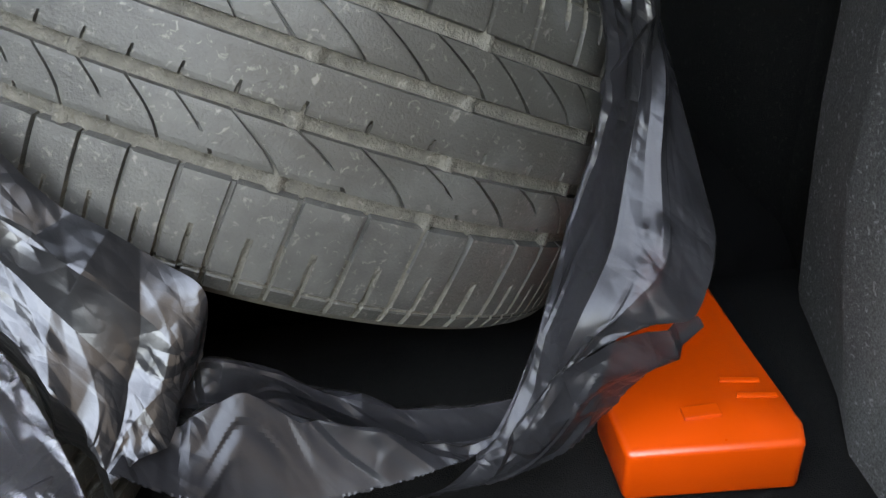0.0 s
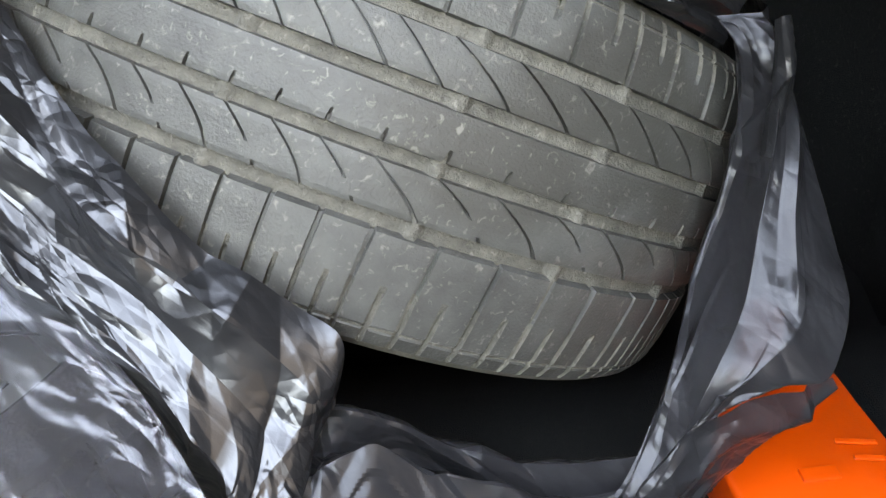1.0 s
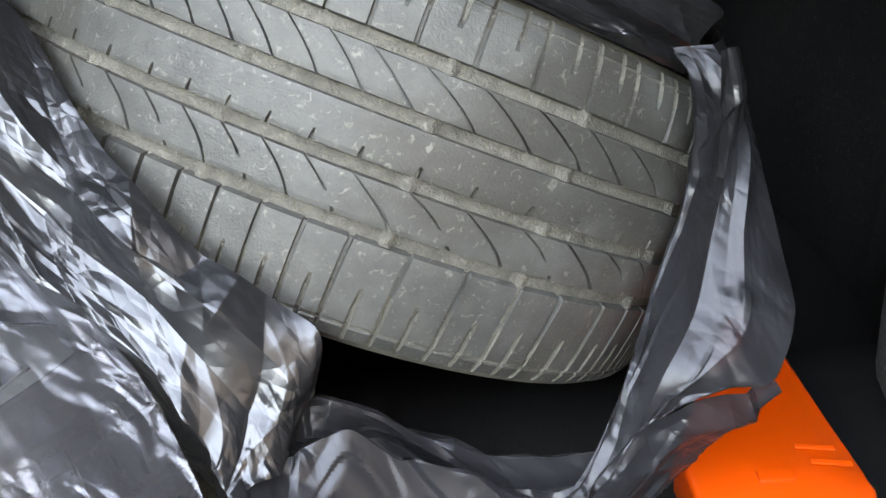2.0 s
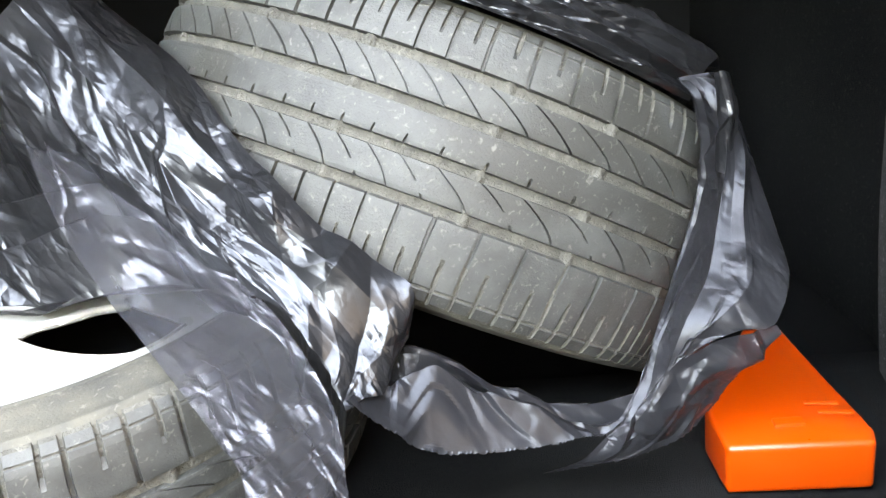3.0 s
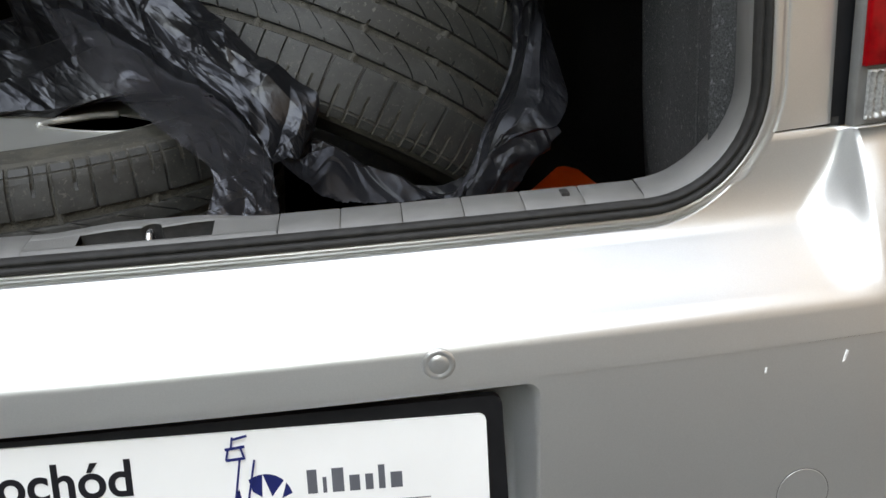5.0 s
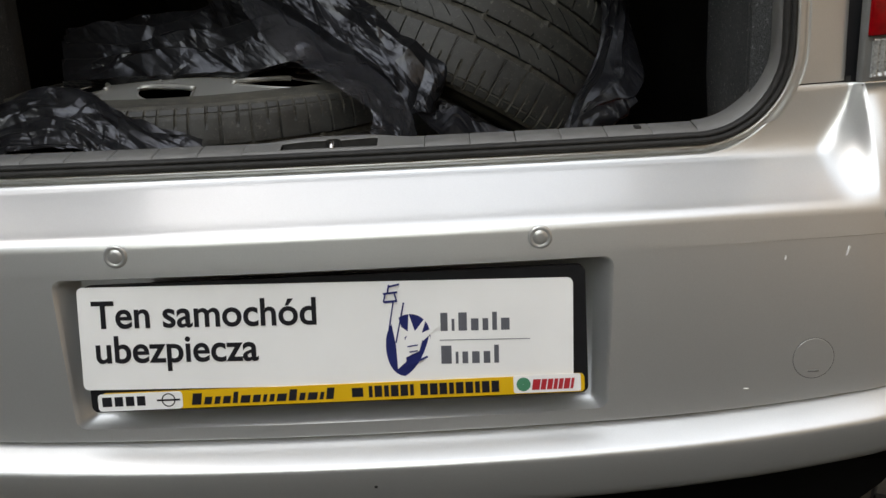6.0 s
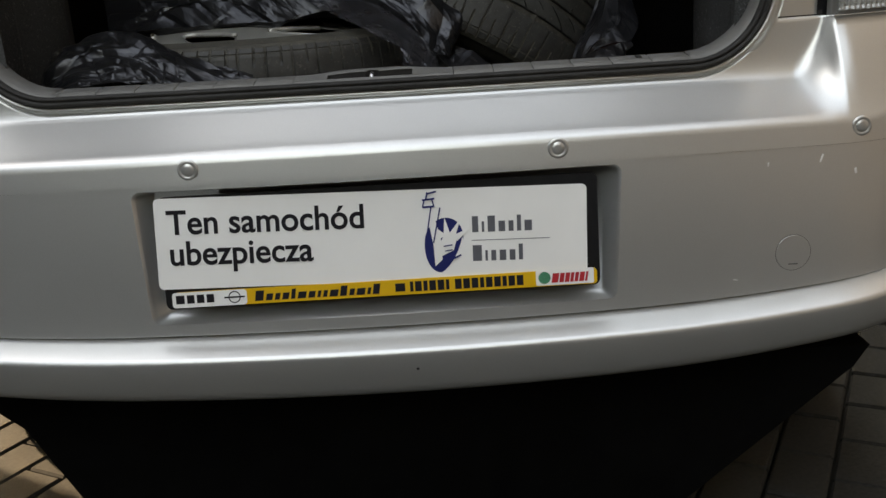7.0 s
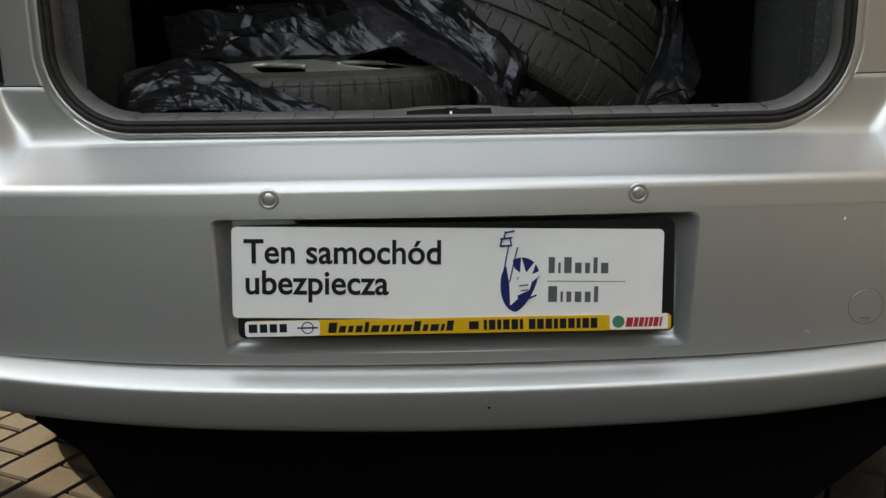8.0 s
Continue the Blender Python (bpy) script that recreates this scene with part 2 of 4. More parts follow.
def face_y(x, z):
    """Depth of the bumper's upright face at a height."""
    k = (0.006 * (abs(x) / 0.6) ** 2 + sweep_up(x)) / (RZ1 - 0.333)
    return skin_y(x, (z - k * RZ1) / (1 - k))


def crease_lift(x):
    return min(0.03, 2.0 * max(0.0, abs(x) - 0.585) ** 2) - 0.004 * min(1, abs(x) / 0.6) ** 2


def upper_bumper_column(x):
    """Section of the upper bumper at x: crease, shelf, raised corner beside the opening, side below the lamp."""
    a = abs(x)
    r, cx, cz = AP_R + 0.0099, AP_W - AP_R, AP_B + AP_R
    if a <= cx:
        top = cz - r
    elif a < cx + r - 0.0004:
        top = min(0.6705, cz - math.sqrt(r * r - (a - cx) ** 2))
    else:
        top = 0.6705
    top -= 0.001
    base = 0.600 + 0.073 * max(0.0, min(1.0, (a - 0.535) / 0.050)) ** 2.2
    k = smoothstep(0.572, 0.604, a)
    lift = crease_lift(x)
    zc = 0.5568
    def depth(z):
        f = max(0.0, (z - zc) / (base - zc))
        shelf = 0.0045 + (0.0735 * min(1.0, f) ** 0.92 if f <= 1 else 0.0735 + 0.010 * (1 - math.exp(-(z - base) / 0.012)))
        g = max(0.0, (z - zc) / (0.6695 - zc))
        side = 0.0045 + 0.052 * g ** 0.85 + 0.016 * g ** 3
        return shelf * (1 - k) + side * k
    col = []
    zs = [zc + (min(base, top) - zc) * i / 9 for i in range(10)]
    zs += [zs[-1] + (top - zs[-1]) * i / 10 for i in range(1, 11)]
    for z in zs:
        fade = 1 - smoothstep(zc, 0.66, z)
        col.append((x, depth(z) + plan(x), z + lift * fade))
    lip = [(x, col[-1][1] + 0.002, col[-1][2] + 0.001), (x, col[-1][1] + 0.014, col[-1][2] - 0.001)]
    front = [(x, y + plan(x), z + lift * w) for y, z, w in ((-0.003, RZ1 + 0.0045, 0.0), (-0.002, 0.530, 0.35), (-0.0005, 0.540, 0.8), (0.0003, 0.5470, 1), (0.0012, 0.5520, 1))]
    return front + col + lip


def bumper():
    xs = [-0.95 + 1.9 * i / 190 for i in range(191)]
    xf = [i * 0.0125 for i in range(37)] + [0.4525 + 0.0025 * i for i in range(66)] + [0.62 + 0.01 * i for i in range(34)]
    xf = sorted(set(round(q, 5) for q in xf + [-q for q in xf]))
    cols = [upper_bumper_column(x) for x in xf]
    upper = [[c[i] for c in cols] for i in range(len(cols[0]))]
    ob = on_car(link("bumper", *grid(upper[::-1]), M_PAINT, car, "silver painted rear bumper"))
    # upright face round the plate recess, whose corners are rounded
    M, ZB = 0.022, 0.3435
    def on_face(x, z):
        f = (RZ1 - z) / (RZ1 - 0.333)
        return (x, skin_y(x, z), z + (0.006 * (abs(x) / 0.6) ** 2 + sweep_up(x)) * f)
    V, F = [], []
    def add(v, f):
        F.extend(tuple(i + len(V) for i in q) for q in f)
        V.extend(v)
    zs = [RZ1 + 0.0045 + (ZB - RZ1 - 0.0045) * i / 16 for i in range(17)]
    for xa, xb in ((-0.95, RX0 - M), (RX1 + M, 0.95)):
        add(*grid([[on_face(xa + (xb - xa) * i / 52, z) for i in range(53)] for z in zs]))
    add(*grid([[on_face(-0.95 + 1.9 * i / 150, z) for i in range(151)] for z in (ZB, 0.340, 0.3365, 0.3352)] + [[(p[0], p[1] + 0.016, p[2]) for p in (on_face(-0.95 + 1.9 * i / 150, 0.3350) for i in range(151))]]))
    rc = 0.011
    def loop_points(d, shrink):
        """Rounded outline of the recess and the surrounding oblong, point by point."""
        inner, outer = [], []
        x0, x1, z0, z1 = RX0 - M, RX1 + M, ZB, RZ1 + 0.0045
        for cx, cz, a0, qx, qz in ((RX1 - rc, RZ0 + rc, -90, x1, z0), (RX1 - rc, RZ1 - rc, 0, x1, z1), (RX0 + rc, RZ1 - rc, 90, x0, z1), (RX0 + rc, RZ0 + rc, 180, x0, z0)):
            for i in range(7):
                a = radians(a0 + 15 * i)
                ox, oz = math.cos(a), math.sin(a)
                inner.append((cx + (rc - d) * ox, cz + (rc - d) * oz))
                m = max(abs(ox), abs(oz))
                if i == 3:
                    outer.append((qx, qz))
                else:
                    outer.append((qx if abs(ox) > abs(oz) else cx + rc * ox / m, qz if abs(oz) > abs(ox) else cz + rc * oz / m))
        full_i, full_o = [], []
        n = len(inner)
        for i in range(n):
            p, q, a, b = inner[i], inner[(i + 1) % n], outer[i], outer[(i + 1) % n]
            k = 24 if (i % 7 == 6 and abs(q[0] - p[0]) > 0.1) else (8 if i % 7 == 6 else 1)
            for j in range(k):
                t = j / k
                full_i.append((p[0] + (q[0] - p[0]) * t, p[1] + (q[1] - p[1]) * t))
                full_o.append((a[0] + (b[0] - a[0]) * t, a[1] + (b[1] - a[1]) * t))
        out = []
        for x, z in full_i:
            t = min(1, max(0, (RZ1 - z) / (RZ1 - RZ0)))
            out.append((x * (1 - 0.030 * t - shrink * (1 - 0.5 * t)), z))
        return out, full_o
    edge, around = loop_points(0, 0)
    add(*grid([[on_face(x, z) for x, z in around], [on_face(x, z) for x, z in edge]], close_u=True))
    on_car(link("bumper_face", V, F, M_PAINT, ob))
    rows = [[on_face(x, z) for x, z in edge]]
    for d, dy, sh in ((0.0008, 0.0012, 0.003), (0.0022, 0.0050, 0.010)):
        rows.append([(x, face_y(x, z) + dy, z) for x, z in loop_points(d, sh)[0]])
    rows.append([(x, 0.018 + 0.018 * (z - RZ0) / (RZ1 - RZ0), z) for x, z in loop_points(0.005, 0.045)[0]])
    v, f = grid(rows, close_u=True)
    k = len(edge)
    f.append(tuple(len(v) - k + i for i in range(k)))
    on_car(link("plate_recess", v, f, M_PAINT, ob))
    # lower lip below the dark step
    lower = [(0.012, 0.3340, 1, 0.008), (0.012, 0.3318, 1, 0.008), (-0.010, 0.3312, 1, 0.009), (-0.0125, 0.3300, 1, 0.010), (-0.030, 0.3225, 1, 0.011), (-0.0445, 0.3160, 1, 0.010), (-0.0472, 0.3142, 1, 0.010), (-0.0486, 0.3112, 1, 0.010),
             (-0.0488, 0.308, 1, 0.010), (-0.0478, 0.297, 1, 0.013), (-0.0450, 0.282, 1, 0.016), (-0.0415, 0.267, 1, 0.018), (-0.0385, 0.2585, 1, 0.02), (-0.034, 0.254, 1, 0.02), (-0.024, 0.251, 1, 0.02), (0.05, 0.248, 1, 0.02), (0.25, 0.25, 0.6, 0.02)]
    on_car(link("bumper_lower_lip", *grid(bumper_rows(lower, xs)), M_PAINT, ob))
    return ob


BUMPER = bumper()


def sensor(x, z, y):
    rows = []
    for r, d in ((0.0125, 0.0), (0.0124, -0.0014), (0.0118, -0.0022), (0.0092, -0.0025), (0.0082, -0.0018), (0.0076, -0.0018), (0.0070, -0.0024), (0.003, -0.0027), (0.0002, -0.0028)):
        rows.append([(x + r * math.cos(2 * math.pi * i / 28), y + d, z + r * math.sin(2 * math.pi * i / 28)) for i in range(28)])
    return on_car(link("parking_sensor", *grid(rows, close_u=True), M_PAINT, BUMPER, "round silver parking sensor"))


for sx in (-0.597, -0.221, 0.221, 0.597):
    sensor(sx, 0.541, -0.0008 + plan(sx))


def tow_cover(x, z):
    def disc(r, d):
        pts = [(x + r * math.cos(2 * math.pi * i / 48), z + r * math.sin(2 * math.pi * i / 48)) for i in range(48)]
        return [(a, face_y(a, b) + d, b) for a, b in pts]
    ob = on_car(link("tow_eye_cover", *grid([disc(0.0221, 0.0015), disc(0.0219, -0.0002), disc(0.0216, -0.0003), disc(0.0212, -0.0003), disc(0.012, -0.0003), disc(0.0003, -0.0003)], close_u=True), M_PAINT, BUMPER, "round silver tow eye cover"))
    on_car(link("tow_cover_joint", *grid([disc(0.0229, -0.0003), disc(0.0222, -0.0003)], close_u=True), M_SILL, BUMPER))
    y = face_y(x, z - 0.0143)
    on_car(part("tow_cover_slot", box(x - 0.006, x + 0.006, y - 0.0012, y + 0.002, z - 0.0150, z - 0.0136, 0.0004), M_SILL, BUMPER))
    return ob


tow_cover(0.511, 0.391)


def paint_marks():
    """Small dark stone chips on the lower lip and small pale marks on the face."""
    for x, z, r in ((-0.205, 0.303, 0.0017), (0.038, 0.290, 0.0020), (0.33, 0.300, 0.0012)):
        bm = bmesh.new()
        bmesh.ops.create_icosphere(bm, subdivisions=2, radius=r)
        for v in bm.verts:
            v.co = Vector((v.co.x, v.co.y * 0.25, v.co.z * 0.8))
        bmesh.ops.translate(bm, verts=bm.verts, vec=(x, plan(x) - 0.0478, z + 0.014 * (abs(x) / 0.6) ** 2))
        on_car(part("stone_chip", bm, M_SEAL, BUMPER))
    for x, z, w, h, t in ((0.545, 0.505, 0.0022, 0.012, 20), (0.590, 0.487, 0.0030, 0.007, -10), (0.478, 0.503, 0.0018, 0.005, 5), (0.438, 0.362, 0.006, 0.0012, 12)):
        y = face_y(x, z)
        ob = on_car(part("pale_mark", box(-w / 2, w / 2, -0.0004, 0.0006, -h / 2, h / 2, 0.0002), M_WHITE, BUMPER))
        ob.matrix_local = Matrix.Translation((x, y, z)) @ pose(0, 0, 0, 0, t, math.degrees(math.atan(0.17 * x)))


paint_marks()


def body_panels():
    # narrow painted flange all round the opening
    rim = [(0.018, 0.0905), (0.0100, 0.0895), (0.0092, 0.0875), (0.008, 0.086), (0.003, 0.086), (0.000, 0.092), (-0.002, 0.110)]
    on_car(link("rear_body_flange", *grid(opening_loft(rim), close_u=True), M_PAINT, car, "silver painted flange round the boot opening"))
    # pillars between the opening and the lamps, down to the joint with the bumper
    for s in (-1, 1):
        rows = []
        for i in range(25):
            z = 0.6718 + (1.42 - 0.6718) * i / 24 if i > 8 else 0.6718 + 0.007 * i
            dz = max(0.0, AP_B + AP_R - z)
            row = []
            for d, y in ((0.0085, 0.0860), (0.0130, 0.0868), (0.0140, 0.0915), (0.0155, 0.0915), (0.0165, 0.0885), (0.020, 0.0892), (0.040, 0.0930), (0.058, 0.0965), (0.063, 0.0985), (0.066, 0.104), (0.066, 0.150)):
                r = AP_R + d
                x = AP_W - AP_R + (math.sqrt(max(0, r * r - dz * dz)) if d < 0.03 else r)
                row.append((s * x, y + plan(x) * 0.9, z))
            rows.append(row)
        on_car(link("rear_pillar", *grid(rows), M_PAINT, car, "silver painted pillar beside the boot opening"))
    # double-lipped black rubber seal
    seal = [(0.0005, 0.094), (0.001, 0.082), (-0.001, 0.0775), (-0.004, 0.0765), (-0.0062, 0.0795), (-0.006, 0.0835), (-0.008, 0.0795), (-0.0108, 0.0800), (-0.0125, 0.087), (-0.011, 0.096)]
    on_car(link("weather_seal", *grid(opening_loft(seal), close_u=True), M_SEAL, car, "black rubber boot weather seal"))
    inner = [(-0.008, 0.090), (-0.0105, 0.089), (-0.0125, 0.093), (-0.0130, 0.104), (-0.0135, 0.125), (-0.006, 0.150)]
    v, f = grid(opening_loft(inner), close_u=True)
    f = [q for q in f if not all(abs(v[i][0]) < 0.40 and v[i][2] < 0.66 for i in q)]
    on_car(link("opening_flange", v, f, M_SILL, car, "grey plastic inner flange of the boot opening"))


body_panels()


def sill_trim():
    """Grey plastic sill cover with fine joints and the latch pocket."""
    segs = [-0.452 + 0.0505 * i for i in range(19)]
    prof = [(0.0895, 0.6245), (0.093, 0.6285), (0.108, 0.6305), (0.127, 0.6325), (0.133, 0.630), (0.137, 0.618), (0.139, 0.49)]
    sill = None
    for i in range(18):
        a, b = segs[i] + 0.0003, segs[i + 1] - 0.0003
        if i in (7, 8, 9, 10):
            continue
        xs = [a, a + 0.0012, a + 0.017, a + 0.034, b - 0.0012, b]
        drop = [0.0009, 0, 0, 0, 0, 0.0009]
        rows = [[(x, y + plan(x) * 0.9, z - dr) for x, dr in zip(xs, drop)] for y, z in prof]
        ob = on_car(link("sill_segment", *grid(rows), M_SILL, sill or car))
        if not sill:
            sill = ob
            sill.name = "sill_trim"
            tagged(sill, "ribbed grey plastic boot sill cover")
    # pocket piece round the latch, four joints wide
    a, b = segs[7] + 0.0003, segs[11] - 0.0003
    n = 140
    xs = [a + (b - a) * i / n for i in range(n + 1)]
    def back_edge(x):
        """Rear edge of the butterfly-shaped pocket, with a round notch behind the striker."""
        e = 0.1140 if x < 0 else 0.1095 + 0.010 * min(1, x / 0.050)
        return max(e, 0.1115 + math.sqrt(max(0, 0.0085 ** 2 - (x - 0.001) ** 2)) * 1.15) if abs(x) < 0.0085 else e
    def top_z(y):
        return 0.6285 + 0.002 * (y - 0.093) / 0.015 if y < 0.108 else 0.6305 + 0.002 * (y - 0.108) / 0.019
    def bump(x):
        return 0.0042 * smoothstep(a + 0.008, -0.020, x) * (1 - smoothstep(0.030, b - 0.008, x))
    front = [[(x, 0.0895, 0.6245) for x in xs], [(x, 0.093, 0.6285) for x in xs], [(x, 0.0965, 0.6288) for x in xs], [(x, 0.0972, 0.6275) for x in xs]]
    rear = []
    for t in (0.0, 0.04, 0.3, 0.65, 1.0):
        rear.append([(x, back_edge(x) + (0.127 + bump(x) * 0.8 - back_edge(x)) * t, top_z(back_edge(x) + (0.127 - back_edge(x)) * t) + bump(x) - (0.0012 if t == 0 else 0)) for x in xs])
    rear += [[(x, y + bump(x) * 0.8, z + bump(x) * w) for x in xs] for y, z, w in ((0.133, 0.630, 1), (0.137, 0.618, 0.5), (0.139, 0.49, 0))]
    V, F = [], []
    for rows in (front, rear):
        v, f = grid(rows)
        F += [tuple(i + len(V) for i in q) for q in f]
        V += v
    # solid ends beside the two wings
    for side in (0, 1):
        keep = [i for i, x in enumerate(xs) if (x <= -0.0555 if side == 0 else x >= 0.0500)]
        v, f = grid([[front[2][i] for i in keep], [rear[1][i] for i in keep]])
        F += [tuple(i + len(V) for i in q) for q in f]
        V += v
    on_car(link("latch_surround", V, F, M_SILL, sill))
    inside = [i for i, x in enumerate(xs) if -0.0575 < x < 0.0520]
    wall = [[front[3][i] for i in inside], [(xs[i], 0.0975, 0.604) for i in inside], [(xs[i], back_edge(xs[i]) + 0.004, 0.604) for i in inside], [(xs[i], back_edge(xs[i]) + 0.0004, rear[0][i][2]) for i in inside]]
    on_car(link("latch_pocket", *grid(wall), M_SEAL, sill, "dark latch pocket"))
    # striker: a bright steel bar bent over the pocket
    pts = [(0.0, 0.1005, 0.600), (0.0, 0.1005, 0.622), (0.0, 0.102, 0.628), (0.0, 0.106, 0.6310), (0.0, 0.112, 0.6310), (0.0, 0.116, 0.628), (0.0, 0.117, 0.600)]
    on_car(tube("latch_striker", pts, 0.0030, M_STEEL, car, "bright steel boot latch striker"))
    # corner pieces of the sill, rising with the rounded opening
    for s in (-1, 1):
        rows = []
        for d, y in ((-0.0115, 0.0900), (-0.0155, 0.0935), (-0.0180, 0.108), (-0.0195, 0.127), (-0.016, 0.137), (0.06, 0.139)):
            row = []
            for i in range(13):
                a = radians(-90 + 90 * i / 12)
                w = smoothstep(0.35, 1.0, i / 12) if d < 0 else 0.0
                ox, oz = math.cos(a), math.sin(a)
                px, pz = AP_W - AP_R + AP_R * ox, AP_B + AP_R + AP_R * oz
                e = d + (max(d, -0.0128) - d) * w
                row.append((s * (px + ox * e), y + plan(px) * 0.9, pz + oz * e))
            rows.append(row)
        on_car(link("sill_corner", *grid(rows), M_SILL, sill, "curved grey plastic sill corner"))
    on_car(part("rubber_stop", box(0.339, 0.346, 0.106 + plan(0.34) * 0.9, 0.121 + plan(0.34) * 0.9, 0.625, 0.6333, 0.0015), M_SEAL, sill, "small dark rubber buffer"))
    return sill


def tube(name, pts, r, mat, parent=None, label="", n=10):
    pts = [Vector(p) for p in pts]
    rows = []
    for i, p in enumerate(pts):
        t = (pts[min(i + 1, len(pts) - 1)] - pts[max(i - 1, 0)]).normalized()
        u = t.orthogonal().normalized()
        if i and rows:
            u = (pu - t * pu.dot(t)).normalized()
        pu = u
        w = t.cross(u)
        rows.append([p + (u * math.cos(2 * math.pi * k / n) + w * math.sin(2 * math.pi * k / n)) * r for k in range(n)])
    v, f = grid(rows, close_u=True)
    f += [tuple(range(n))[::-1], tuple(len(v) - n + k for k in range(n))]
    return link(name, v, f, mat, parent, label)


sill_trim()


def boot_interior():
    ys = [0.128 + (1.75 - 0.128) * i / 30 for i in range(31)]
    fl = [[(x, y, BOOT_FLOOR + 0.0015 * math.sin(x * 23 + y * 17) - 0.10 * smoothstep(0.60, 0.68, y) * smoothstep(-0.12, -0.02, x)) for x in [-0.66 + 1.32 * i / 40 for i in range(41)]] for y in ys]
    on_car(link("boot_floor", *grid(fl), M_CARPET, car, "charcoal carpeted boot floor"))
    for s in (-1, 1):
        # lining beside the opening, then the deeper side pocket behind it, coloured darker for shade
        prof = [(0.47, 0.118), (0.500, 0.124), (0.512, 0.15), (0.514, 0.20), (0.515, 0.2925), (0.515, 0.2960), (0.5195, 0.298), (0.515, 0.3000), (0.515, 0.3035), (0.512, 0.40), (0.509, 0.476), (0.513, 0.490), (0.524, 0.52), (0.540, 0.588), (0.548, 0.602), (0.60, 0.62), (0.636, 0.8), (0.60, 1.1), (0.58, 1.75)]
        zs = [0.34] + [0.46 + 0.99 * i / 26 for i in range(27)]
        sweep = (0, 0, 0, 0, 0, 0, 0, 0, 0, 0.5, 1, 1, 0.9, 0.4, 0.3, 0.2, 0, 0, 0)
        rows = [[(s * (x + 0.01 * (z - 0.6)), y + (0.02 if j < 2 else 0) - sweep[j] * 0.075 * min(1.3, max(0.0, (0.66 - z) / 0.18)) ** 1.5, z) for j, (x, y) in enumerate(prof)] for z in zs]
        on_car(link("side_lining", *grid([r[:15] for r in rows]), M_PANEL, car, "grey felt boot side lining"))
        on_car(link("side_pocket", *grid([r[14:] for r in rows]), M_POCKET_SHADE, car, "charcoal lining of the deeper side pocket"))
        on_car(part("lining_latch", box(s * 0.5245 - 0.004, s * 0.5245 + 0.004, 0.385, 0.465, 0.765, 0.84, 0.003), M_BLACKP, car, "small black recessed cover in the lining"))
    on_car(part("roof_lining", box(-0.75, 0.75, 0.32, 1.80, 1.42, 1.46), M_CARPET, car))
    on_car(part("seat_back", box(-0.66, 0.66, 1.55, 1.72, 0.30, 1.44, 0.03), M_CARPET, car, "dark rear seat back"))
    # outer shell that closes the car
    for s in (-1, 1):
        rows = []
        for f in (0.0, 0.3, 0.6, 1.0):
            row = []
            for i in range(141):
                y = 0.40 + 3.5 * i / 140
                arch = max(math.sqrt(max(0.0, 0.37 ** 2 - (y - c) ** 2)) for c in (0.73, 3.3))
                low = max(0.14, GROUND + 0.30 + arch) if arch else 0.14
                row.append((s * (0.80 + 0.07 * smoothstep(0.40, 0.9, y) - 0.05 * smoothstep(2.2, 3.9, y)), y, low + (1.45 - low) * f))
            rows.append(row)
        on_car(link("body_side", *grid(rows), M_PAINT, car, "silver car body side"))
    on_car(part("roof", box(-0.80, 0.80, 0.32, 3.0, 1.462, 1.49, 0.01), M_PAINT, car, "silver car roof"))
    # underbody block drawn down almost to the ground in place of the car's shadow
    shade_outline = [(-0.56, 0.24), (0.64, 0.24), (0.62, 0.21), (0.38, 0.01), (-0.40, 0.01), (-0.50, 0.19)]
    v = [(x, y, z) for y in (0.06, 3.9) for x, z in shade_outline]
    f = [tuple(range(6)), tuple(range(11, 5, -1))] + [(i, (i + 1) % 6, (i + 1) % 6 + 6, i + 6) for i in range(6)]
    on_car(link("underbody_shade", v, f, M_DARK, car, "black underbody block, deepened for the shade under the car", smooth=False))
    on_car(part("front_bulkhead", box(-0.82, 0.82, 3.86, 3.9, 0.2, 1.46), M_PAINT, car))
    for s in (-1, 1):
        for y in (0.73, 3.3):
            ob = on_car(tube("road_wheel", [(s * 0.665, y, GROUND + 0.30), (s * 0.68, y, GROUND + 0.30), (s * 0.79, y, GROUND + 0.30), (s * 0.80, y, GROUND + 0.30)], 0.30, M_SEAL, car, "black road wheel", 40))


boot_interior()


